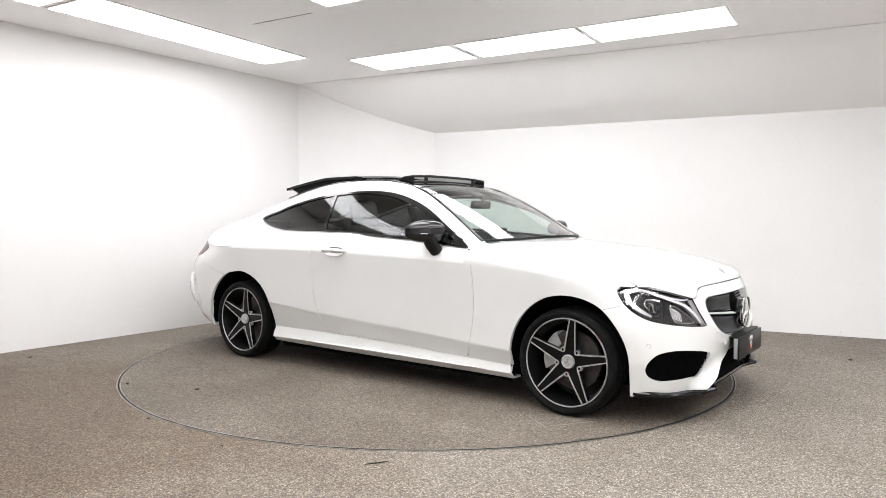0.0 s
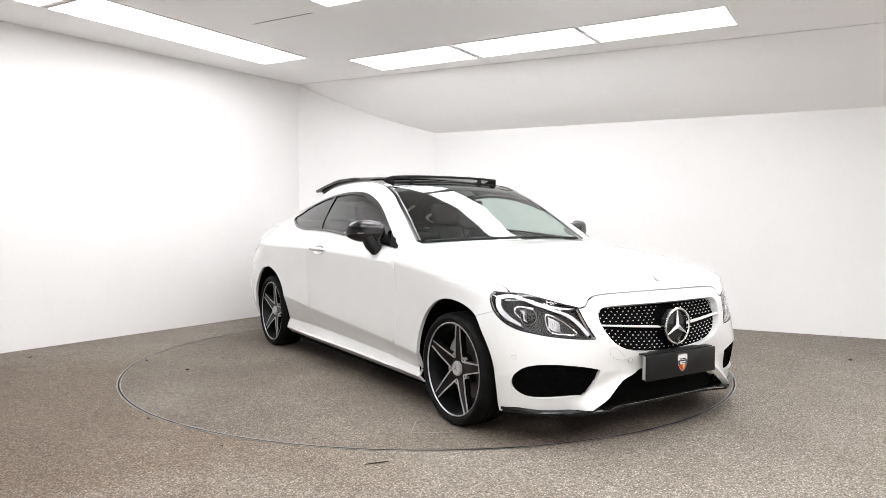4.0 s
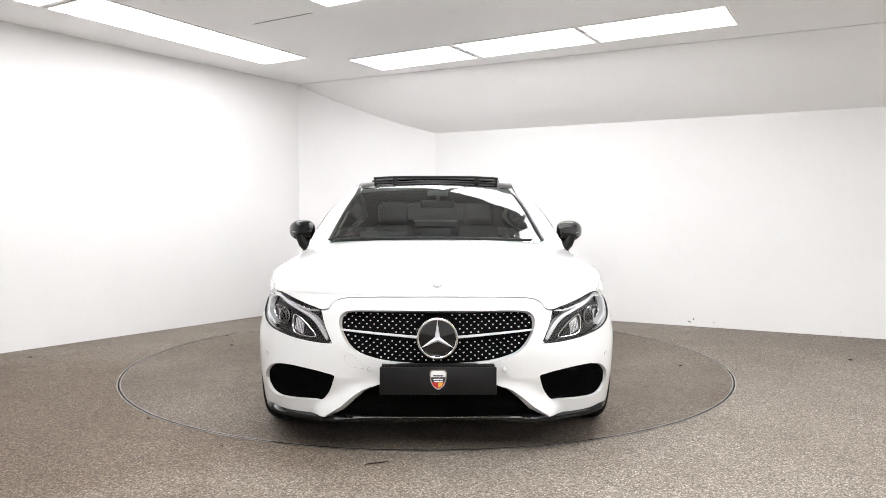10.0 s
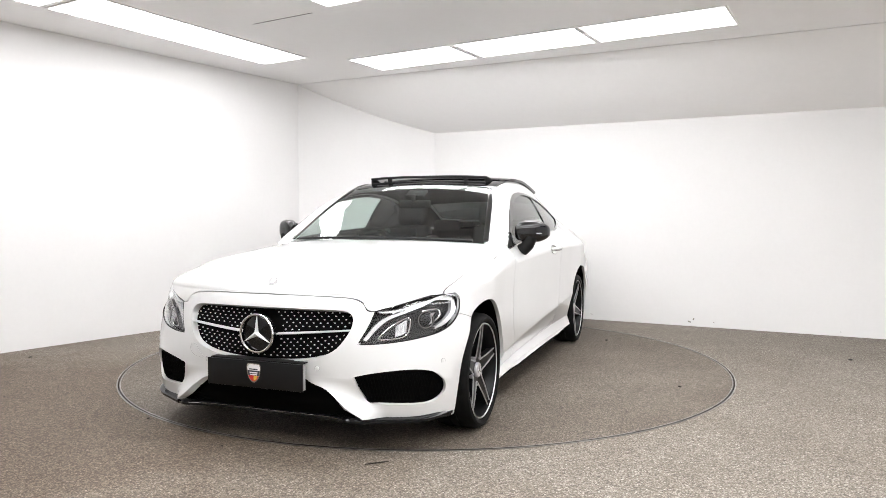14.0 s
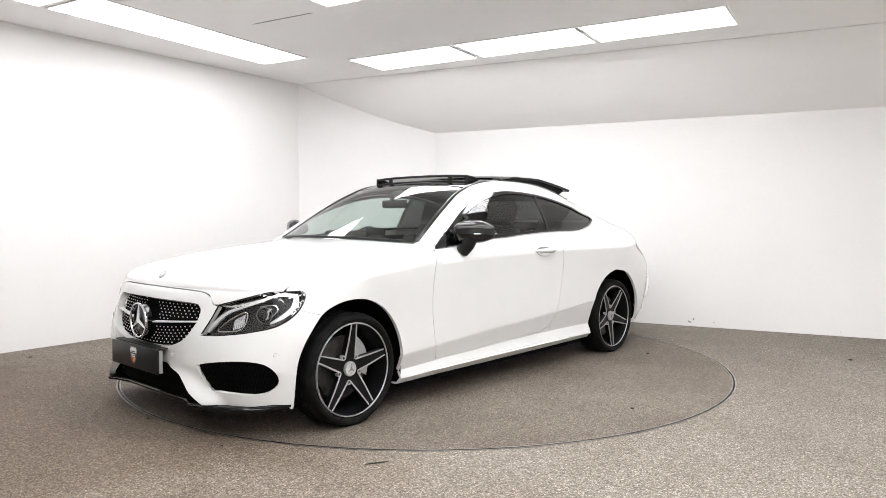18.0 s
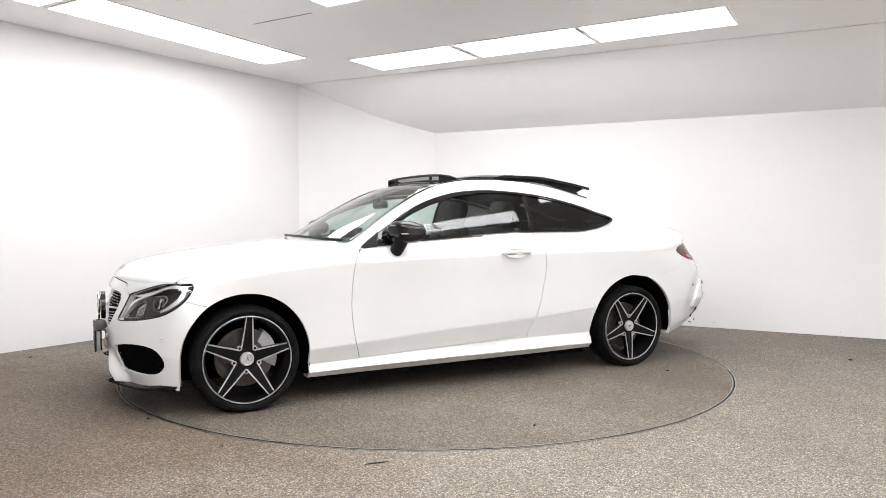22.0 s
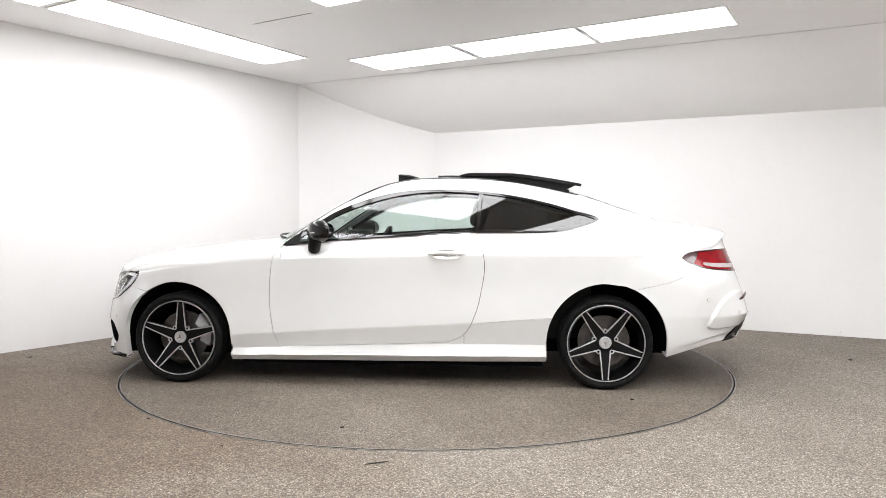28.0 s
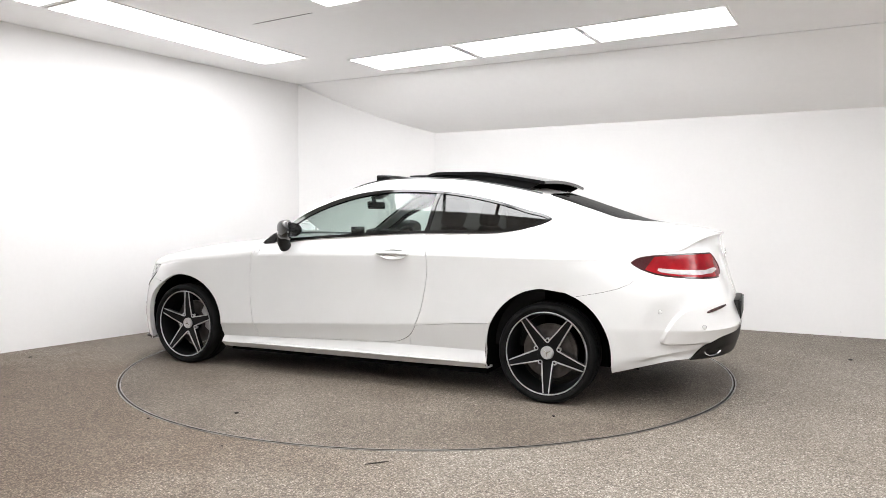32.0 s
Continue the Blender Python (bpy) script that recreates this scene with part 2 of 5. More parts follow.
def split(sheet, field):
    """Cuts a sheet along the zero line of a field of (x, y, z): gives the parts below and above zero."""
    V, F = sheet
    if not F:
        return ([], []), ([], [])
    P = np.array(V, float)
    f = np.array(field(P[:, 0], P[:, 1], P[:, 2]), float)
    f[np.abs(f) < 2e-4] = 0.0
    verts, cut, out = [tuple(p) for p in P], {}, ([], [])

    def cross(i, j):
        key = (min(i, j), max(i, j))
        if key not in cut:
            t = f[i] / (f[i] - f[j])
            cut[key] = len(verts)
            verts.append(tuple(P[i] + (P[j] - P[i]) * t))
        return cut[key]

    for q in F:
        s = [f[i] for i in q]
        if max(s) <= 0:
            out[0].append(q)
        elif min(s) >= 0:
            out[1].append(q)
        else:
            lo, hi = [], []
            for a in range(len(q)):
                i, j = q[a], q[(a + 1) % len(q)]
                if f[i] <= 0:
                    lo.append(i)
                if f[i] >= 0:
                    hi.append(i)
                if f[i] * f[j] < 0:
                    c = cross(i, j)
                    lo.append(c)
                    hi.append(c)
            for o, l in zip(out, (lo, hi)):
                if len(l) > 2:
                    o.append(tuple(l))
    res = []
    for o in out:
        used = sorted({i for q in o for i in q})
        at = {i: k for k, i in enumerate(used)}
        res.append(([verts[i] for i in used], [tuple(at[i] for i in q) for q in o]))
    return tuple(res)


def keep(sheet, field, gap=0.0):
    """The part of a sheet where the field is below -gap."""
    return split(sheet, lambda x, y, z: field(x, y, z) + gap)[0]


def drop(sheet, field, gap=0.0):
    return split(sheet, lambda x, y, z: field(x, y, z) - gap)[1]


def normals(sheet):
    P = np.array(sheet[0], float)
    N = np.zeros_like(P)
    for q in sheet[1]:
        n = np.cross(P[q[1]] - P[q[0]], P[q[2]] - P[q[0]])
        if len(q) > 3:
            n = n + np.cross(P[q[2]] - P[q[0]], P[q[3]] - P[q[0]])
        for i in q:
            N[i] += n
    return P, N / (np.linalg.norm(N, axis=1, keepdims=True) + 1e-12)


def pushed(sheet, d):
    """The sheet moved along its normals."""
    if not sheet[1]:
        return sheet
    P, N = normals(sheet)
    return [tuple(p) for p in P + N * d], sheet[1]


def skin(sheet, depth=0.012):
    """A sheet with its edges turned in, so that it has the thickness of a panel."""
    if not sheet[1]:
        return sheet
    P, N = normals(sheet)
    edges = {}
    for q in sheet[1]:
        for a in range(len(q)):
            edges[(q[a], q[(a + 1) % len(q)])] = 1
    rim = [(i, j) for i, j in edges if (j, i) not in edges and max(abs(P[i][1]), abs(P[j][1])) > 5e-4]
    verts, faces, deep = [tuple(p) for p in P], list(sheet[1]), {}
    for i, j in rim:
        for k in (i, j):
            if k not in deep:
                deep[k] = len(verts)
                verts.append(tuple(P[k] - N[k] * depth))
        faces.append((j, i, deep[i], deep[j]))
    return verts, faces


def weld(*sheets):
    """Sheets joined at the points that they share."""
    verts, faces, at = [], [], {}
    for v, f in sheets:
        ids = []
        for p in v:
            key = tuple(round(float(c) * 4000) for c in p)
            if key not in at:
                at[key] = len(verts)
                verts.append(tuple(map(float, p)))
            ids.append(at[key])
        for q in f:
            r = []
            for i in q:
                if ids[i] not in r:
                    r.append(ids[i])
            if len(r) > 2:
                faces.append(tuple(r))
    return verts, faces


def grid(rows):
    """A sheet from equal rows of points; faces look to the right of row order."""
    n, m = len(rows), len(rows[0])
    return [tuple(p) for r in rows for p in r], [(i * m + j, (i + 1) * m + j, (i + 1) * m + j + 1, i * m + j + 1) for i in range(n - 1) for j in range(m - 1)]


# ---- the booth ----
def thing(name, label, category, group="", kind=""):
    return tagged(new(name), label, category, group, kind)


CORNER_A, CORNER_B = Vector((-1.556, 2.921)), Vector((0.073, 3.085))
ALONG = Vector((0.880, -0.474))
RIGHT_END = CORNER_B + ALONG * 6.2
LEFT_END = CORNER_A - Vector((0.583, 0.813)) * 7.2
ROOM = [LEFT_END, CORNER_A, CORNER_B, RIGHT_END, Vector((RIGHT_END.x, -6.6)), Vector((LEFT_END.x, -6.6))]
HIGH, LOW, RING = 2.69, 2.14, 2.245
SAG = curve((0, 2.685), (0.12, 2.60), (0.35, 2.455), (0.65, 2.29), (1, LOW))


def wall(name, a, b, top, label, mat=None, thick=0.12):
    """A wall between two plan points; top gives its height along it."""
    n = Vector((b.y - a.y, a.x - b.x)).normalized() * -thick
    steps = 24
    pts = [(a.lerp(b, i / steps), float(top(i / steps))) for i in range(steps + 1)]
    verts, faces = [], []
    for p, h in pts:
        verts += [(p.x, p.y, -0.05), (p.x, p.y, h), (p.x + n.x, p.y + n.y, h), (p.x + n.x, p.y + n.y, -0.05)]
    for i in range(steps):
        faces += [(i * 4 + k, i * 4 + (k + 1) % 4, i * 4 + 4 + (k + 1) % 4, i * 4 + 4 + k) for k in range(4)]
    faces += [(3, 2, 1, 0), tuple(steps * 4 + k for k in range(4))]
    tagged(part(name, (verts, faces), mat or WALL, smooth=False), label, kind="structure")


wall("wall_west", ROOM[0], ROOM[1], lambda t: HIGH + 0.02, "smooth white painted booth wall lit by panels")
wall("wall_north", ROOM[1], ROOM[2], SAG, "short white wall between the two long walls")
wall("wall_east", ROOM[2], ROOM[3], lambda t: LOW, "long white wall with a few scuffs by the floor")
wall("wall_southeast", ROOM[3], ROOM[4], lambda t: HIGH + 0.02, "plain white wall beside the camera", BACKWALL)
wall("wall_south", ROOM[4], ROOM[5], lambda t: HIGH + 0.02, "plain white wall behind the camera", BACKWALL)
wall("wall_southwest", ROOM[5], ROOM[0], lambda t: HIGH + 0.02, "plain white wall beside the camera", BACKWALL)

# floor with the round pit of the turntable
ROUND = [(RING * math.cos(2 * math.pi * i / 160), RING * math.sin(2 * math.pi * i / 160)) for i in range(160)]
far = []
for x, y in ROUND:
    k = 9.0 / max(abs(x), abs(y))
    far.append((x * k, y * k))
verts = [(x, y, 0) for x, y in ROUND] + [(x, y, 0) for x, y in far] + [(x, y, -0.06) for x, y in ROUND]
faces = [(i, 160 + i, 160 + (i + 1) % 160, (i + 1) % 160) for i in range(160)] + [(320 + i, i, (i + 1) % 160, 320 + (i + 1) % 160) for i in range(160)]
tagged(part("floor", (verts, faces), FLOOR, smooth=False), "grey-brown resin-bound gravel floor", kind="structure")
pit = [(x * 1.02, y * 1.02, -0.058) for x, y in ROUND]
tagged(part("pit_floor", (pit, [tuple(range(160))]), DARK, smooth=False), "dark pit under the turntable", kind="structure")
tagged(part("floor_trim", lathe([(RING + 0.001, -0.03), (RING + 0.001, 0.002), (RING + 0.009, 0.002), (RING + 0.009, -0.03)], 160), STEEL), "thin worn steel ring set in the floor", kind="structure")
ob = bpy.data.objects["floor_trim"]
ob.data.transform(pose(0, 0, 0, 90))

# ceiling: a flat part and a slope down to the long east wall
prof = [(CORNER_A.lerp(CORNER_B, t), float(SAG(t))) for t in np.linspace(0, 1, 15)]
rows = [[(p.x + ALONG.x * s, p.y + ALONG.y * s, h) for p, h in prof] for s in (0.0, 2.0, 4.0, 6.3)]
tagged(part("ceiling_slope", skin(grid(rows), -0.05), CEIL), "matt white ceiling slope above the east wall", kind="structure")
flat = [ROOM[0], CORNER_A, CORNER_A + ALONG * 6.3, Vector((RIGHT_END.x + 0.8, -6.7)), Vector((LEFT_END.x - 0.2, -6.7))]
verts = [(p.x, p.y, h) for h in (HIGH, HIGH + 0.1) for p in flat]
n = len(flat)
tagged(part("ceiling", (verts, [tuple(range(n)), tuple(range(2 * n - 1, n - 1, -1))] + [(i, n + i, n + (i + 1) % n, (i + 1) % n) for i in range(n)]), CEIL, smooth=False), "matt white flat ceiling with flush light panels", kind="structure")

# flush light panels in three rows along one axis and one row across
U, VV = Vector((0.848, -0.530)), Vector((0.530, 0.848))


def light_panel(u, v, lu, lv):
    """A flush panel light with its corner of least u and v at (u, v)."""
    p = thing("panel_light", "flush rectangular white panel light in the ceiling", "ceiling light", "ceiling panel lights")
    turn = pose(0, 0, 0, 0, 0, math.degrees(math.atan2(U.y, U.x)))
    c = U * (u + lu / 2) + VV * (v + lv / 2)
    p.matrix_world = Matrix.Translation((c.x, c.y, HIGH)) @ turn
    part("diffuser", box(0, 0, -0.004, lu - 0.034, lv - 0.024, 0.004), GLOW, p, "glowing white diffuser", smooth=False)
    fr = join(*[box(sx * (lu / 2 - 0.009), 0, -0.0045, 0.018, lv, 0.009) for sx in (-1, 1)], *[box(0, sy * (lv / 2 - 0.006), -0.0045, lu - 0.036, 0.012, 0.009) for sy in (-1, 1)])
    part("frame", fr, CEIL, p, smooth=False)
    return p


light_panel(0, 0, 1.165, 0.585)
first = bpy.data.objects["panel_light"]


def at_uv(u, v, turned=False):
    c = U * u + VV * v
    return Matrix.Translation((c.x, c.y, HIGH)) @ pose(0, 0, 0, 0, 0, math.degrees(math.atan2(U.y, U.x)) + (90 if turned else 0))


first.matrix_basis = at_uv(-0.945, 1.195)
for u in (0.262, 1.446):
    copy_thing(first, at_uv(u, 1.195))
# three panels set crosswise in the middle, and the two side rows of the ring of lights
for u in (-0.25, 0.345, 0.94):
    copy_thing(first, at_uv(u, -1.15, True))
for v in (0.06, -1.05, -2.25):
    side_light = copy_thing(first, at_uv(-2.11, v, True))
    for piece in side_light.children:
        if piece.name.startswith("diffuser"):
            piece.data = piece.data.copy()
            piece.data.materials[0] = DIMMED
for v in (-0.09, -1.22, -2.41):
    copy_thing(first, at_uv(2.44, v, True))
# row over the camera's end of the booth
for u in (0.0, 1.19, 2.38):
    copy_thing(first, at_uv(u, -3.27))
# unseen panels farther back, added only to brighten the booth
for u in (0.4, 1.6, 2.8):
    copy_thing(first, at_uv(u, -4.7))
# two unseen columns added to lift the light on the right
for v in (0.1, -1.1, -2.9, -4.1):
    copy_thing(first, at_uv(4.3, v, True))
for v in (0.1, -1.1, -2.3):
    copy_thing(first, at_uv(5.5, v, True))

# a fine joint in the ceiling and scuffs low on the east wall
c = U * -1.07 + VV * -0.50
joint = part("ceiling_joint", box(0, 0, 0, 0.64, 0.004, 0.003), TRIM, None, smooth=False)
joint.matrix_basis = Matrix.Translation((c.x, c.y, HIGH - 0.0012)) @ pose(0, 0, 0, 0, 0, -32)
tagged(joint, "fine dark joint between ceiling boards", kind="structure")
east = bpy.data.objects["wall_east"]
for along, z, w, h in ((2.98, 0.045, 0.030, 0.012), (3.02, 0.075, 0.012, 0.022), (3.22, 0.050, 0.016, 0.006), (4.35, 0.04, 0.010, 0.006), (1.95, 0.06, 0.02, 0.005)):
    p = CORNER_B + ALONG * along - Vector((0.474, 0.880)) * 0.001
    mk = part("scuff", moved(box(0, 0, 0, w, 0.003, h, 0.001), Matrix.Translation((p.x, p.y, z)) @ pose(0, 0, 0, 0, 20, math.degrees(math.atan2(ALONG.y, ALONG.x)))), TAPE, east, "grey scuff", smooth=False)


# ---- the turntable ----
turntable = thing("turntable", "round turntable of resin-bound gravel flush with the floor", "turntable")
R0 = RING - 0.010
disc = [(R0 * math.cos(2 * math.pi * i / 160), R0 * math.sin(2 * math.pi * i / 160), h) for h in (0.0, -0.05) for i in range(160)]
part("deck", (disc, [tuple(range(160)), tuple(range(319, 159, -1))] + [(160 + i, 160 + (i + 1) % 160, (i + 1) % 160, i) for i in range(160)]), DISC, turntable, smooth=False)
ring = lathe([(R0 - 0.007, 0.0), (R0 - 0.007, 0.002), (R0 + 0.001, 0.002), (R0 + 0.001, -0.05)], 160)
part("edge_ring", ([(x, z, y) for x, y, z in ring[0]], [tuple(reversed(f)) for f in ring[1]]), STEEL, turntable, "thin worn steel edge")


# ---- the car: forms (x forward, y to its left, z up; the origin lies mid-wheelbase on the ground) ----
XF, XR, N_F, N_R = 1.55, -1.40, 2.4, 2.9
WHEEL_X, HUB_Z, TYRE_R = 1.42, 0.302, 0.304
half_width = curve((2.2, 0.905), (1.7, 0.915), (1.42, 0.936), (1.0, 0.913), (0.6, 0.903), (0, 0.903), (-0.5, 0.908), (-1.0, 0.922), (-1.42, 0.943), (-1.8, 0.930), (-2.5, 0.915))
z_sill = curve((1.8, 0.160), (1.0, 0.152), (0.3, 0.153), (-0.4, 0.157), (-1.0, 0.168), (-1.5, 0.178), (-1.8, 0.203), (-2.2, 0.290))
z_sill_top = curve((1.2, 0.232), (0.74, 0.245), (0, 0.268), (-0.5, 0.280), (-1.1, 0.285))
z_crease = curve((1.5, 0.318), (1.04, 0.331), (0.33, 0.374), (-0.42, 0.416), (-1.06, 0.464), (-1.6, 0.48))
z_shoulder = curve((1.75, 0.742), (1.65, 0.752), (1.47, 0.779), (1.28, 0.792), (1.09, 0.808), (0.78, 0.829), (0.33, 0.846), (-0.05, 0.856), (-0.42, 0.865), (-0.8, 0.871), (-1.5, 0.872), (-1.8, 0.880), (-1.9, 0.892), (-2.0, 0.910), (-2.15, 0.924), (-2.35, 0.938))
nose_x = curve((0.14, 2.060), (0.22, 2.085), (0.30, 2.112), (0.36, 2.126), (0.42, 2.140), (0.52, 2.132), (0.62, 2.105), (0.70, 2.078), (0.75, 2.048))
nose_n = curve((0.36, 2.9), (0.53, 2.5), (0.70, N_F))
tail_x = curve((0.16, -2.36), (0.30, -2.44), (0.45, -2.475), (0.60, -2.45), (0.72, -2.39), (0.86, -2.345), (0.95, -2.335), (1.03, -2.35))
LEVELS = ((0.00, -0.14), (0.00, -0.055), (0.03, -0.018), (0.08, -0.040), (0.18, -0.003), (0.5, -0.008), (0.95, -0.002), (1.0, -0.001))


def level_z(k, x, side):
    """Height of feature line k at a place along the side, and at nose and tail."""
    zb, zt, zc, zs = z_sill(x), z_sill_top(x), z_crease(x), z_shoulder(x)
    return (zb, zb + 0.004, zb + 0.040, zt, zc, 0.5 * (zc + zs), zs - 0.034, zs)[k]


NOSE_Z = (0.150, 0.154, 0.190, 0.230, 0.360, 0.520, 0.690, 0.742)
TAIL_Z = (0.295, 0.299, 0.325, 0.365, 0.480, 0.700, 0.950, 1.014)
STEPS = (2, 3, 4, 9, 18, 12, 4)


def nose_middle(y, z):
    """How far the middle of the nose stands before its rounded plan."""
    return 0.014 * np.clip(1 - (np.asarray(y) / 0.52) ** 2, 0, 1) ** 1.4 * smoothstep(0.38, 0.46, z) * (1 - 0.3 * smoothstep(0.66, 0.75, z))


nose_tuck = curve((0.58, 0.0), (0.66, 0.012), (0.712, 0.034), (0.75, 0.056))
nose_swell = curve((0.19, 0.0), (0.24, 0.004), (0.34, 0.012), (0.53, 0.030), (0.71, 0.010), (0.76, 0.0))


def nose_corner(x, z):
    """How far the corner before the wheel stands out from the rounded plan."""
    return float(nose_swell(z)) * smoothstep(1.60, 1.72, x) * (1 - smoothstep(1.80, 1.95, x))


def perimeter():
    """Places along the body from nose centre to tail centre: kind and parameter."""
    out = [("f", a) for a in np.linspace(0, math.pi / 2, 56)[:-1]]
    out += [("s", x) for x in np.linspace(XF, XR, 118)]
    out += [("r", a) for a in np.linspace(math.pi / 2, 0, 84)[1:]]
    return out


def lower_point(kind, q, k, inset):
    """A point of feature line k; inset is how far it lies within the half width."""
    tuck = (0.0, 0.0, 0.0, 0.0, 0.0, 0.0, 0.034, 0.056)[k]
    if kind == "s":
        x = q
        inset = inset - tuck * float(smoothstep(1.28, 1.75, x))
        return np.array((x, float(half_width(x)) + inset, float(level_z(k, x, 1))))
    front = kind == "f"
    # the rear bumper is squarer in plan than the lamps and the boot above it
    n = (2.9 if k < 5 else 2.5 if k == 5 else N_F) if front else (N_R, N_R, N_R, 3.2, 3.9, 4.0, N_R, N_R)[k]
    s = math.cos(q) ** (2 / n)
    w = float(smoothstep(0.12, 0.75, s) if front else smoothstep(0.78, 0.99, s) if k > 5 else smoothstep(0.30, 0.95, s))
    if 0 < k < 4:
        inset = ((-0.022, -0.010, -0.008) if front else (-0.03, -0.012, -0.010))[k - 1]
    x0 = XF if front else XR
    guess = 1.95 if front else -2.15
    for _ in range(2):
        z = (1 - w) * float(level_z(k, guess, 1)) + w * (NOSE_Z if front else TAIL_Z)[k]
        end = float((nose_x if front else tail_x)(z))
        x = x0 + (end - x0) * s
        guess = x
    inset = inset - tuck * (float(smoothstep(1.28, 1.75, x)) if front else 0.6 * float(np.clip((-1.55 - x) / 0.45, 0, 1)))
    wide = float(half_width(x)) + inset * (1 - 0.7 * w)
    if front:
        # the corner before the wheel stands out, and the middle of the nose is drawn forward
        wide += nose_corner(x, z)
    y = wide * math.sin(q) ** (2 / n)
    return np.array((x + (nose_middle(y, z) if front else 0.0), y, z))


def lower_sheet():
    cols = []
    for kind, q in perimeter():
        P = [lower_point(kind, q, k, LEVELS[k][1]) for k in range(8)]
        col = []
        for k in range(7):
            for i in range(STEPS[k]):
                t = i / STEPS[k]
                if k >= 4:
                    a, b, c, d = P[max(k - 1, 4)], P[k], P[k + 1], P[min(k + 2, 7)]
                    col.append(0.5 * (2 * b + (c - a) * t + (2 * a - 5 * b + 4 * c - d) * t * t + (3 * b - a - 3 * c + d) * t**3))
                else:
                    col.append(P[k] + (P[k + 1] - P[k]) * t)
        col.append(P[7])
        cols.append(col)
    return grid(cols)


def shoulder_curve():
    return [lower_point(kind, q, 7, LEVELS[7][1]) for kind, q in perimeter()]


hood_z = curve((2.062, 0.744), (2.032, 0.782), (1.987, 0.808), (1.912, 0.832), (1.74, 0.870), (1.53, 0.902), (1.24, 0.936), (1.03, 0.957), (0.86, 0.973), (0.5, 0.99))
hood_m = curve((2.04, 0.5), (1.6, 0.46), (1.1, 0.40), (0.72, 0.34), (0.4, 0.34))


def hood_sheet():
    cols = []
    for x, ys, zs in shoulder_curve():
        if x < 0.55:
            break
        zc = max(float(hood_z(x)), zs)
        ts = np.sin((1 - np.linspace(0, 1, 34)) * math.pi / 2)
        cols.append([np.array((x, t * ys, zs + (zc - zs) * max(0.0, 1 - t**2.4) ** float(hood_m(x)))) for t in ts])
    return grid(cols)


belt_z = curve((0.98, 0.90), (0.72, 0.921), (0.57, 0.935), (0.38, 0.955), (0.15, 0.972), (-0.23, 0.996), (-0.56, 1.010), (-0.8, 1.012), (-1.0, 1.016), (-1.15, 1.026), (-1.36, 1.045), (-1.6, 1.03), (-1.9, 0.985), (-2.35, 0.98))


def glass_y(x, z):
    """The bowed surface of the side windows: half width at a place along the car and a height."""
    h = z - 1.15
    return 0.7565 - 0.563 * h + 0.001 * x - 0.040 * x * x + 0.003 * x**3 - 0.686 * h * h - 0.034 * x * h - 0.044 * x * x * h


GLASS_X = (0.72, 0.47, 0.21, -0.1, -0.5, -0.9, -1.2, -1.4)
belt_y = curve((0.98, 0.80), *[(x, glass_y(x, float(belt_z(x)))) for x in GLASS_X], (-1.7, 0.755), (-1.9, 0.76), (-2.35, 0.7))
rail_z = curve((0.98, 0.80), (0.74, 0.935), (0.685, 0.961), (0.586, 1.024), (0.468, 1.096), (0.369, 1.156), (0.213, 1.222), (0.057, 1.268), (-0.098, 1.295), (-0.291, 1.307), (-0.52, 1.299), (-0.71, 1.281), (-0.9, 1.247), (-1.09, 1.199), (-1.24, 1.153), (-1.4, 1.12), (-1.6, 1.10), (-1.9, 1.05), (-2.35, 1.01))
rail_y = curve((0.98, 0.80), *[(x, glass_y(x, float(rail_z(x)))) for x in GLASS_X], (-1.6, 0.672), (-1.9, 0.65), (-2.35, 0.6))
edge_z = curve((0.98, 0.815), (0.715, 0.972), (0.55, 1.080), (0.39, 1.180), (0.19, 1.286), (0.0, 1.352), (-0.2, 1.380), (-0.4, 1.385), (-0.6, 1.378), (-0.8, 1.361), (-1.0, 1.328), (-1.2, 1.287), (-1.31, 1.262), (-1.6, 1.168), (-1.85, 1.092), (-1.96, 1.072), (-2.2, 1.04), (-2.35, 1.02))
edge_y = curve((0.98, 0.76), (0.715, 0.700), (0.4, 0.628), (0.13, 0.572), (-0.2, 0.580), (-0.6, 0.575), (-1.0, 0.552), (-1.31, 0.520), (-1.6, 0.532), (-1.8, 0.553), (-1.9, 0.55), (-2.35, 0.48))
top_z = curve((0.98, 0.925), (0.9, 0.972), (0.72, 1.064), (0.55, 1.150), (0.4, 1.226), (0.2, 1.318), (0.12, 1.350), (0, 1.382), (-0.2, 1.406), (-0.45, 1.412), (-0.8, 1.390), (-1.1, 1.345), (-1.31, 1.298), (-1.6, 1.200), (-1.85, 1.114), (-1.96, 1.092), (-2.1, 1.072), (-2.31, 1.035), (-2.345, 1.024))


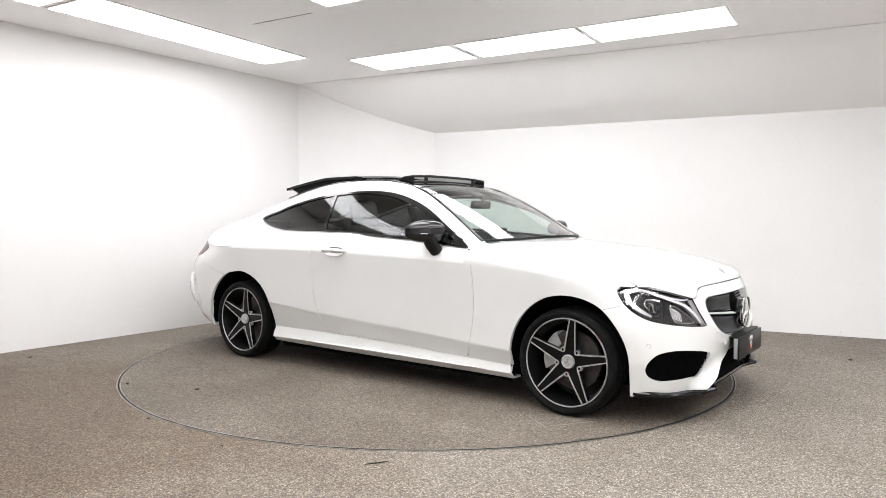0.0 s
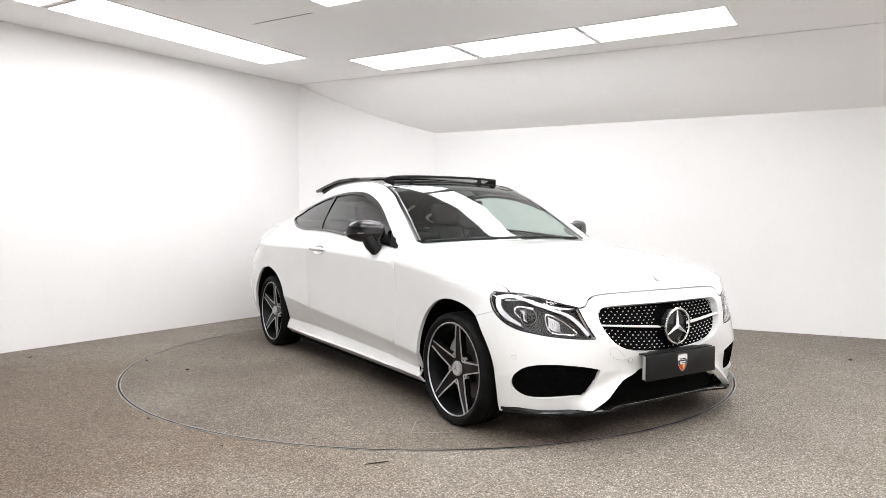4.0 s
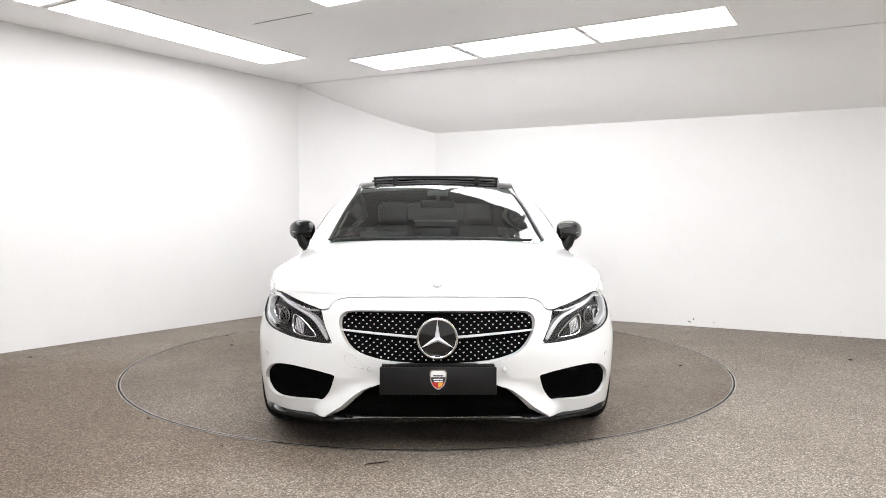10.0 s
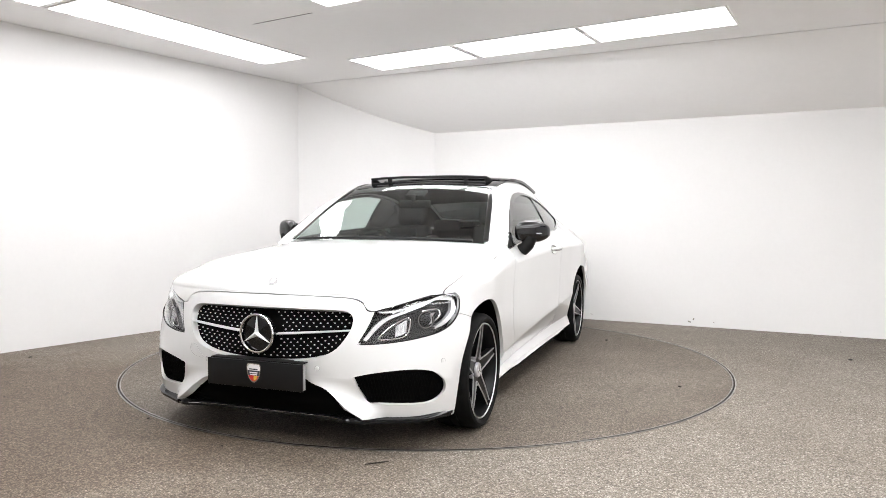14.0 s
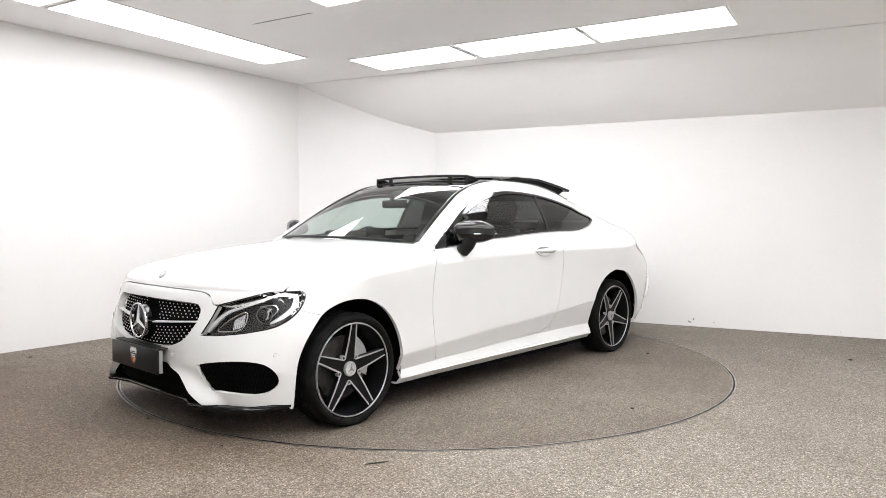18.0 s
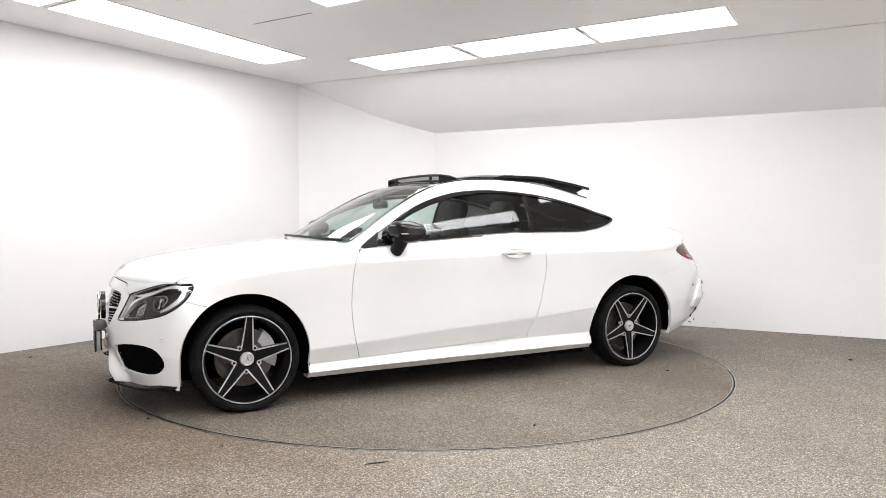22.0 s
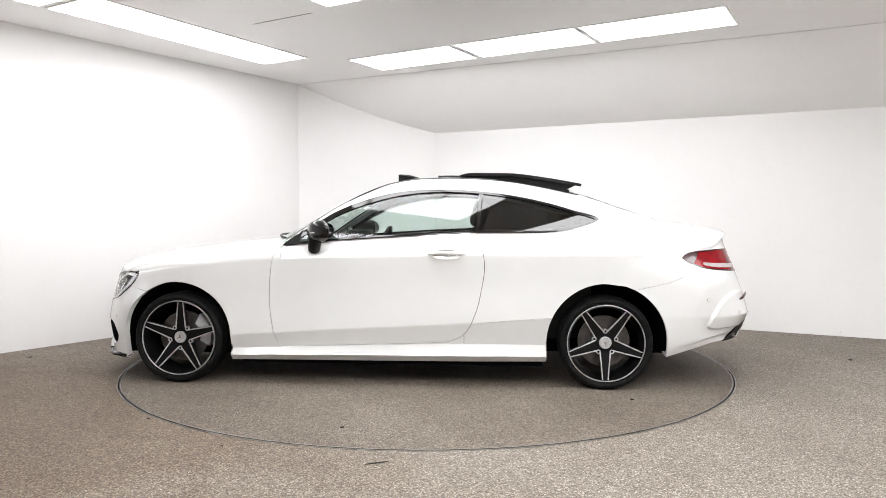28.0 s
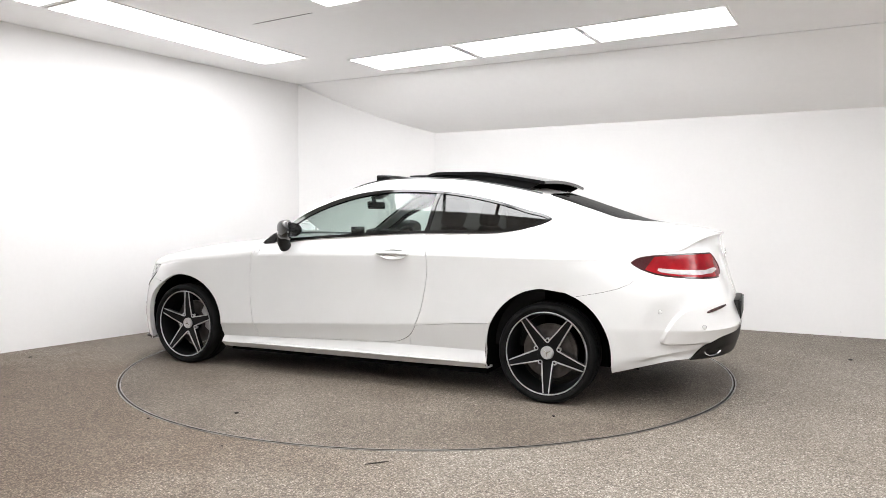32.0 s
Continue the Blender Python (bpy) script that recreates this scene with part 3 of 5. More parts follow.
def upper_sheet():
    """The cabin, roof and tail deck from the shoulder to the centre line."""
    cols = []
    for x, ys, zs in shoulder_curve():
        if x > 0.735:
            continue
        zc = max(float(top_z(x)), zs)
        P = [np.array((ys, zs)), np.array((float(belt_y(x)), float(belt_z(x)))), np.array((float(rail_y(x)), float(rail_z(x)))), np.array((float(edge_y(x)), float(edge_z(x))))]
        Q = [P[0]] + [np.array((ys * a, zs + (zc - zs) * b)) for a, b in ((0.93, 0.36), (0.80, 0.70), (0.55, 0.94))]
        w = float(np.clip((-1.75 - x) / 0.35, 0, 1))
        w = w * w * (3 - 2 * w)
        P = [p * (1 - w) + q * w for p, q in zip(P, Q)]
        P += [np.array((P[3][0] * 0.5, zc - 0.27 * (zc - P[3][1]))), np.array((0.0, zc))]
        P = [P[0] + (P[0] - P[1]) * np.array((-0.35, 1.0))] + P + [np.array((-P[4][0], P[4][1]))]
        col = []
        for k, n in zip(range(1, 6), (9, 16, 7, 7, 8)):
            a, b, c, d = P[k - 1], P[k], P[k + 1], P[k + 2]
            for i in range(n):
                t = i / n
                y, z = 0.5 * (2 * b + (c - a) * t + (2 * a - 5 * b + 4 * c - d) * t * t + (3 * b - a - 3 * c + d) * t**3)
                if k == 2:
                    on = float(np.clip((x + 1.62) / 0.2, 0, 1))
                    y += on * (glass_y(x, z) - y)
                col.append(np.array((x, y, z)))
        col.append(np.array((x, *P[6])))
        cols.append(col)
    return grid(cols)


def windscreen_sheet():
    cols = []
    for x in np.linspace(0.98, 0.10, 45):
        ye, ze, zc = float(edge_y(x)), float(edge_z(x)), float(top_z(x))
        cols.append([np.array((x, ye * t, zc - (zc - ze) * t**2.2)) for t in np.linspace(1, 0, 24)])
    return grid(cols)


# cut lines, in side view (x, z)
DOOR_FRONT = [(0.700, 0.935), (0.720, 0.915), (0.752, 0.880), (0.774, 0.831), (0.790, 0.717), (0.796, 0.566), (0.784, 0.433), (0.766, 0.339), (0.736, 0.248)]
DOOR_BOTTOM = [(0.736, 0.247), (0.335, 0.262), (-0.043, 0.276), (-0.350, 0.290), (-0.44, 0.312), (-0.505, 0.352), (-0.547, 0.415)]
DOOR_REAR = [(-0.547, 0.418), (-0.588, 0.524), (-0.612, 0.636), (-0.631, 0.747), (-0.630, 0.839), (-0.611, 0.931), (-0.575, 1.012), (-0.612, 1.305)]
DOOR = rounded(DOOR_FRONT, 5, False) + rounded(DOOR_BOTTOM, 5, False)[1:] + rounded(DOOR_REAR[:-1], 5, False)[1:] + [DOOR_REAR[-1], (-0.3, 1.5), (0.69, 1.5)]
BUMPER_CUT = [(1.50, 0.580), (1.678, 0.627), (1.765, 0.652), (1.795, 0.69), (1.81, 0.80)]
REAR_CUT = [(-1.56, 0.60), (-1.59, 0.652), (-1.75, 0.684), (-1.84, 0.708), (-1.91, 0.740), (-1.955, 0.790), (-1.965, 0.90)]
QUARTER_CUT = [(-0.545, 0.416), (-0.787, 0.442), (-1.061, 0.464), (-1.3, 0.48)]
GLASS_LINE = [(0.716, 0.922)] + [(x, float(rail_z(x)) - 0.001 + 0.007 * float(smoothstep(-0.7, -1.2, x))) for x in (0.66, 0.586, 0.468, 0.369, 0.213, 0.057, -0.098, -0.291, -0.52, -0.71, -0.9, -1.09, -1.24, -1.33)] + [(-1.396, 1.108), (-1.365, 1.082), (-1.27, 1.051), (-1.153, 1.028), (-1.006, 1.013), (-0.8, 1.013), (-0.56, 1.011), (-0.23, 0.996), (0.15, 0.972), (0.38, 0.955), (0.57, 0.936)]
WINDOW = rounded(GLASS_LINE, 5)
ARCHES = ((1.424, 0.318, 0.364), (-1.423, 0.307, 0.386))


def arch(x, z, wider=0.0):
    """Negative within the wheel arches, whose lower sides run straight down."""
    best = np.full(np.shape(x), 9.0)
    for cx, cz, r in ARCHES:
        zz = np.where(z < cz, cz + 0.25 * (z - cz), z)
        best = np.minimum(best, np.hypot(x - cx, zz - cz) - r - wider)
    return best


def front_angle(x, y):
    """Bearing of a point of the nose about a centre behind it, in degrees from straight ahead."""
    return np.degrees(np.arctan2(np.abs(y), np.asarray(x) - 1.2))


HEADLIGHT = cornered([(29.6, 0.521), (33.0, 0.522), (38.0, 0.529), (44.3, 0.543), (50.2, 0.566), (54.8, 0.606), (57.9, 0.656), (60.0, 0.718), (58.6, 0.744), (53.5, 0.749), (48.4, 0.735), (41.8, 0.705), (34.6, 0.671), (32.0, 0.588)], (0, 7, 9, 12))
FOG = cornered([(28.2, 0.371), (33.5, 0.391), (40.0, 0.404), (45.0, 0.403), (49.0, 0.386), (51.6, 0.345), (52.2, 0.298), (50.5, 0.260), (47.0, 0.238), (40.5, 0.237), (32.8, 0.242), (30.2, 0.296)], (0, 10))
GRILLE = rounded([(0.0, 0.678), (0.25, 0.677), (0.41, 0.672), (0.452, 0.655), (0.463, 0.620), (0.450, 0.570), (0.400, 0.500), (0.320, 0.460), (0.190, 0.434), (0.0, 0.424), (-0.190, 0.434), (-0.320, 0.460), (-0.400, 0.500), (-0.450, 0.570), (-0.463, 0.620), (-0.452, 0.655), (-0.41, 0.672), (-0.25, 0.677)], 5)
INTAKE = [(0.0, 0.36), (0.24, 0.355), (0.275, 0.332), (0.345, 0.312), (0.40, 0.275), (0.455, 0.228), (0.515, 0.188), (0.535, 0.172), (0.55, 0.10), (-0.55, 0.10), (-0.535, 0.172), (-0.515, 0.188), (-0.455, 0.228), (-0.40, 0.275), (-0.345, 0.312), (-0.275, 0.332), (-0.24, 0.355)]
HOOD_CUT = [(1.86, 0.80), (1.80, 0.815), (1.62, 0.832), (1.45, 0.845), (1.25, 0.857), (1.08, 0.860), (0.96, 0.842), (0.87, 0.803), (0.81, 0.765), (0.74, 0.70), (0.66, 0.62)]
TAIL = cornered([(-1.903, 0.858), (-1.936, 0.882), (-2.0, 0.896), (-2.10, 0.903), (-2.20, 0.907), (-2.5, 0.912), (-2.5, 0.765), (-2.30, 0.765), (-2.17, 0.775), (-2.05, 0.791), (-1.965, 0.819), (-1.92, 0.843)], (0, 5, 6))
tail_inner = curve((0.76, 0.51), (0.775, 0.455), (0.79, 0.425), (0.82, 0.400), (0.87, 0.425), (0.915, 0.470))
GAP = 0.0018



def straked(sheet):
    """The nose with its lower corners drawn forward beside the intake."""
    P = np.array(sheet[0], float)
    d = 0.068 * smoothstep(0.37, 0.20, P[:, 2]) * (1 - smoothstep(-0.01, 0.075, inside(INTAKE, np.abs(P[:, 1]), P[:, 2])))
    P[:, 0] += np.where(P[:, 0] > 1.85, d, 0.0)
    return [tuple(p) for p in P], sheet[1]


low, hood_all, upper, screen = straked(lower_sheet()), hood_sheet(), upper_sheet(), windscreen_sheet()
car = thing("car", "white two-door coupe with black alloy wheels on a turntable", "car")


def both(name, sheet, mat, depth=0.012, label="", parent=None):
    """A panel on each side of the car."""
    s = skin(sheet, depth)
    return part(name, s, mat, parent or car, label), part(name, flip(s), mat, parent or car, label)


def whole(name, sheet, mat, depth=0.012, label=""):
    """One panel across the middle of the car."""
    return part(name, skin(weld(sheet, flip(sheet)), depth), mat, car, label)


cut_arch = drop(low, lambda x, y, z: np.where(np.abs(y) > 0.5, arch(x, z), 1.0))
# front bumper and what is let into it
f_bumper = lambda x, y, z: np.maximum(beside([(a, b) for a, b in BUMPER_CUT], x, z), 1.40 - x)
bumper, rest = keep(cut_arch, f_bumper, 0.0012), drop(cut_arch, f_bumper, 0.0012)
nose_line_z = curve((0, 0.7385), (0.25, 0.7365), (0.40, 0.732), (0.455, 0.726), (0.488, 0.714), (0.506, 0.698), (0.520, 0.676), (0.535, 0.671), (0.95, 0.671))
f_nose = lambda x, y, z: np.where(np.asarray(x) > 1.84, (z - nose_line_z(np.abs(y))) * np.where(np.abs(y) > 0.46, 0.8, 1.0), -1.0)
hood_nose, bumper = drop(bumper, f_nose, 0.0026), keep(bumper, f_nose, 0.0026)
in_head = lambda x, y, z: np.where(np.asarray(x) > 1.3, inside([(a, b * 60) for a, b in HEADLIGHT], front_angle(x, y), z * 60) / 60, 1.0)
in_fog = lambda x, y, z: np.where(np.asarray(x) > 1.3, inside([(a, b * 60) for a, b in FOG], front_angle(x, y), z * 60) / 60, 1.0)
in_grille = lambda x, y, z: np.where(np.asarray(x) > 1.3, inside(GRILLE, y, z), 1.0)
in_intake = lambda x, y, z: np.where(np.asarray(x) > 1.3, inside(INTAKE, y, z), 1.0)
front = keep(low, lambda x, y, z: 1.3 - x)
head_face = keep(front, in_head)
bumper, hood_nose = drop(bumper, in_head, GAP), drop(hood_nose, in_head, GAP)
rest = drop(rest, in_head, GAP)
fog_face, grille_face, intake_face = keep(front, in_fog), keep(front, in_grille), keep(front, in_intake)
for field in (in_fog, in_grille, in_intake):
    bumper = drop(bumper, field)
lip_line = lambda x, y, z: z - (0.176 - 0.008 * smoothstep(0.5, 0.85, np.abs(y)))
lip, bumper = split(bumper, lambda x, y, z: np.maximum(lip_line(x, y, z), 1.80 - x))
whole("front_bumper", bumper, PAINT, 0.035)
# side: fender, door, sill, quarter
f_door = lambda x, y, z: inside(DOOR, x, z)
door_low, rest = keep(rest, f_door, GAP), drop(rest, f_door, GAP)
in_bowl = lambda x, y, z: (np.hypot((x + 0.385) / 0.098, (z - 0.872) / 0.033) - 1) * 0.033
door_low = drop(door_low, in_bowl)
sill, rest = split(rest, lambda x, y, z: np.maximum(np.maximum(z - z_sill_top(x), x - 1.2), -1.2 - x))
fender, rear = split(rest, lambda x, y, z: 0.1 - x)
f_rear = lambda x, y, z: -beside(REAR_CUT, x, z)
rear_bumper, quarter = keep(rear, f_rear, 0.001), drop(rear, f_rear, 0.001)
in_tail = lambda x, y, z: np.where(np.asarray(x) < -1.5, np.maximum(inside(TAIL, x, z), tail_inner(z) - np.abs(y)), 1.0)
tail_face = keep(keep(low, lambda x, y, z: x + 1.5), in_tail)
quarter, rear_bumper = drop(quarter, in_tail, GAP), drop(rear_bumper, in_tail, GAP)
deck_y = curve((-1.75, 0.60), (-1.84, 0.70), (-1.99, 0.738), (-2.16, 0.69), (-2.28, 0.60), (-2.36, 0.50))
REAR_TOP = lambda x, y, z: 0.735 - z
trunk_face, rear_bumper = split(rear_bumper, lambda x, y, z: np.maximum(REAR_TOP(x, y, z), np.abs(y) - deck_y(x)))
diffuser_z = curve((-2.18, 0.262), (-2.24, 0.318), (-2.305, 0.386), (-2.415, 0.440), (-2.48, 0.446))
diffuser, rear_bumper = split(rear_bumper, lambda x, y, z: np.maximum(z - diffuser_z(x), x + 2.16))
f_lower = lambda x, y, z: np.maximum(beside(QUARTER_CUT[::-1], x, z), np.maximum(-1.2 - x, x + 0.5))
quarter_lower, quarter = keep(quarter, f_lower, 0.0014), drop(quarter, f_lower, 0.0014)
# upper panels
hood_cut = lambda x, y, z: np.minimum(beside(HOOD_CUT, x, np.abs(y)), 9.0)
hood_back = lambda x, y, z: (0.905 - 0.19 * (np.abs(y) / 0.70) ** 2) - x
in_hood = lambda x, y, z: np.where(np.asarray(x) > 1.82, -0.1, -hood_cut(x, y, z))
hood, wing_top = keep(hood_all, in_hood, 0.0022), drop(hood_all, in_hood, 0.0022)
hood = keep(hood, hood_back)
wing_top = keep(wing_top, lambda x, y, z: f_door(x, y, z) * -1, GAP)
wing_top = keep(wing_top, lambda x, y, z: 0.72 - x)
door_wing = keep(keep(hood_all, f_door, GAP), lambda x, y, z: np.maximum(0.72 - x, 0.74 - np.abs(y)))
upper_all = upper
upper = keep(upper, lambda x, y, z: x - 0.72)
in_window = lambda x, y, z: np.where(np.abs(y) > 0.55, inside(WINDOW, x, z), 1.0)
panel = keep(upper, lambda x, y, z: -in_window(x, y, z))
door_up, panel = keep(panel, lambda x, y, z: np.maximum(f_door(x, y, z), z - belt_z(x) - 0.02), GAP), drop(panel, lambda x, y, z: np.maximum(f_door(x, y, z), z - belt_z(x) - 0.02), GAP)
door_up = drop(door_up, in_bowl)
# glass areas of the top, in plan (x, y)
f_screen = lambda x, y, z: np.maximum(0.10 - x, np.abs(y) - edge_y(x))
panel = drop(panel, f_screen)
f_roofglass = lambda x, y, z: np.maximum(np.maximum(x - 0.10, -1.20 - x), np.abs(y) - edge_y(x) + 0.012)
roof_glass, panel = split(panel, f_roofglass)
opening = lambda x, y, z: np.maximum(np.maximum(x + 0.16, -0.58 - x), np.abs(y) - 0.43)
roof_glass = drop(roof_glass, opening)
f_backlight = lambda x, y, z: np.maximum(np.maximum(x + 1.325, -1.972 + 0.185 * (np.abs(y) / 0.54) ** 2 - x), np.abs(y) - edge_y(x) + 0.01)
backlight, panel = split(panel, f_backlight)
deck_cut = lambda x, y, z: np.maximum(x + 1.985 - 0.2 * smoothstep(0.35, 0.62, np.abs(y)), np.abs(y) - deck_y(x))
deck, panel = keep(panel, deck_cut, 0.0008), drop(panel, deck_cut, 0.0008)



def pillar_base():
    """The fillet from the wing up to the foot of the windscreen pillar."""
    def height(sheet, x, y):
        P = np.array(sheet[0], float)
        xs = np.unique(np.round(P[:, 0], 5))
        out = []
        for c in (xs[xs <= x].max(), xs[xs >= x].min()):
            col = P[np.abs(P[:, 0] - c) < 2e-5]
            col = col[np.argsort(col[:, 1])]
            out.append((c, float(np.interp(y, col[:, 1], col[:, 2]))))
        (a, za), (b, zb) = out
        return za if b - a < 1e-6 else za + (zb - za) * (x - a) / (b - a)

    rows = []
    for y in np.linspace(0.842, 0.690, 12):
        z0, z1, z2 = height(hood_all, 0.775, y), height(hood_all, 0.745, y), height(upper_all, 0.700, y)
        rows.append([(0.775, y, z0 - 0.001), (0.760, y, (z0 + z1) / 2 + 0.0015), (0.745, y, z1 + 0.003), (0.730, y, z1 + (z2 - z1) * 0.36 + 0.002), (0.715, y, z1 + (z2 - z1) * 0.70 + 0.002), (0.700, y, z2 + 0.001)])
    return flip(grid(rows))[0], grid(rows)[1]


FUEL = rounded([(-1.50, 0.962), (-1.75, 0.955), (-1.775, 0.915), (-1.75, 0.878), (-1.50, 0.885), (-1.475, 0.92)], 5)
in_fuel = lambda x, y, z: np.where(np.abs(y) > 0.6, inside(FUEL, x, z), 1.0)
fender_all = skin(weld(fender, wing_top), 0.02)
for side in (1, -1):
    s = (lambda q: q) if side > 0 else flip
    part("fender", s(fender_all), PAINT, car, sharp=62)
    door = part("door", s(skin(weld(door_low, door_up, door_wing))), PAINT, car, "long frameless white door", sharp=62)
    part("sill", s(skin(sill)), PAINT, car)
    part("pillar_base", flip(s(pillar_base())), PAINT, car)
    flank = weld(quarter, panel)
    fuel_flap = []
    if side < 0:
        fuel_flap = [skin(keep(flank, in_fuel, 0.0016))]
        flank = drop(flank, in_fuel, 0.0016)
    quarter_panel = part("quarter_panel", s(join(skin(flank), skin(quarter_lower))), PAINT, car, sharp=75)
    for flap in fuel_flap:
        part("fuel_flap", s(flap), PAINT, quarter_panel, sharp=75)
    part("headlight_housing", s(pushed(head_face, -0.055)), HOUSING, car)
    part("headlight_lens", s(pushed(head_face, -0.002)), LENS, car, "clear headlight lens")
    part("fog_grille", s(pushed(fog_face, -0.018)), DARK, car, "black mesh side intake")
    part("tail_light", s(pushed(tail_face, -0.001)), REDLENS, car, "red tail light with a white strip")
hood_part = whole("hood", weld(hood, hood_nose), PAINT, 0.02)
FIN = rounded([(-2.30, 0.405), (-2.17, 0.402), (-2.098, 0.405), (-2.092, 0.428), (-2.119, 0.480), (-2.166, 0.552), (-2.228, 0.602), (-2.30, 0.626), (-2.46, 0.632)], 6, False)


def scooped(sheet):
    """The rear bumper with the hollow behind the moulded fin at its corner."""
    P, N = normals(sheet)
    f = -beside(FIN, P[:, 0], P[:, 2])
    d = 0.015 * smoothstep(0.0, 0.016, f) * (1 - smoothstep(0.03, 0.16, f)) * smoothstep(-2.42, -2.22, P[:, 0])
    return [tuple(p) for p in P - N * d[:, None]], sheet[1]


for reach in (0.0, 0.016):
    rear_bumper = weld(*split(rear_bumper, lambda x, y, z: -beside(FIN, x, z) - reach))
whole("rear_bumper", scooped(rear_bumper), PAINT, 0.02)
part("boot_lid", skin(weld(deck, trunk_face, flip(deck), flip(trunk_face)), 0.012), PAINT, car, sharp=75)
whole("diffuser", diffuser, MATT)
both("front_lip", pushed(lip, 0.001), ROOFGLASS, 0.03, "gloss black splitter lip")
whole("grille_backing", pushed(grille_face, -0.045), DARK)
whole("lower_intake", pushed(intake_face, -0.07), DARK)
whole("windscreen", screen, SCREEN, 0.0, "clear windscreen")
whole("roof_glass", roof_glass, ROOFGLASS, 0.01, "black panoramic roof glass")
whole("rear_window", pushed(backlight, -0.002), REARGLASS, 0.0, "dark tinted rear window")
# inner shell that closes the gaps
shell = drop(pushed(low, -0.024), lambda x, y, z: np.where(np.abs(y) > 0.5, arch(x, z, 0.004), 1.0))
for field in (in_head, in_fog, in_grille, in_intake):
    shell = drop(shell, field, 0.004)
whole("inner_shell", shell, DARK, 0.0)
whole("cowl", keep(pushed(hood_all, -0.03), lambda x, y, z: np.maximum(x - 1.9, 0.66 - x)), DARK, 0.0)
# wheel housings and floor pan
for cx, cz, r in ARCHES:
    arc = [(cx + (r + 0.004) * math.cos(a), cz + (r + 0.004) * math.sin(a)) for a in np.linspace(0, math.pi, 38)]
    arc = [(cx + r + 0.004, 0.19)] + arc + [(cx - r - 0.004, 0.19 if cx > 0 else 0.24)]
    out = lambda x: float(half_width(x)) * (1 - max((x - XF) / (2.15 - XF) if x > 0 else (x - XR) / (-2.44 - XR), 0) ** (N_F if x > 0 else N_R)) ** (1 / (N_F if x > 0 else N_R)) - 0.028
    liner = grid([[(x, out(x), z), (x, 0.55, z)] for x, z in arc])
    cap = ([(x, 0.55, z) for x, z in arc], [tuple(range(40))])
    part("wheel_housing", join(liner, cap), DARK, car)
    part("wheel_housing", flip(join(liner, cap)), DARK, car)
part("floor_pan", join(box(0, 0, 0.165, 2.04, 1.66, 0.07), box(1.50, 0, 0.175, 0.98, 1.08, 0.07), box(-1.46, 0, 0.225, 0.90, 1.08, 0.09)), DARK, car, smooth=False)

# side glass
glass_face = keep(upper, in_window)
trim_in = lambda x, y, z: in_window(x, y, z) + 0.016 + 0.016 * smoothstep(-0.5, 0.2, x) * smoothstep(0.02, 0.05, z - belt_z(x))
b_line = [(-0.575, 0.98), (-0.614, 1.34)]
before = lambda x, y, z: 0.60 - 0.3 * (z - 0.98) - x
frame_face, pane = drop(drop(glass_face, trim_in), before), keep(glass_face, trim_in)
door_pane = keep(pane, lambda x, y, z: beside(b_line, x, z), 0.014)
door_pane = keep(door_pane, lambda x, y, z: x - 0.60 + 0.3 * (z - 0.98))
sail = keep(glass_face, before)
rear_pane = keep(pane, lambda x, y, z: -beside(b_line, x, z), 0.014)
post = keep(pane, lambda x, y, z: np.abs(beside(b_line, x, z)) - 0.014)
for side in (1, -1):
    s = (lambda q: q) if side > 0 else flip
    part("window_trim", s(skin(pushed(frame_face, 0.003), 0.012)), GLOSS, car, "gloss black window surround")
    part("door_pillar", s(skin(pushed(post, 0.001))), GLOSS, car)
    part("mirror_sail", s(skin(pushed(sail, 0.004))), MATT, car)
    part("door_window", s(pushed(door_pane, -0.006)), CLEAR, car, "greenish clear door glass")
    part("quarter_window", s(pushed(rear_pane, -0.004)), TINTED, car, "dark tinted rear side glass")


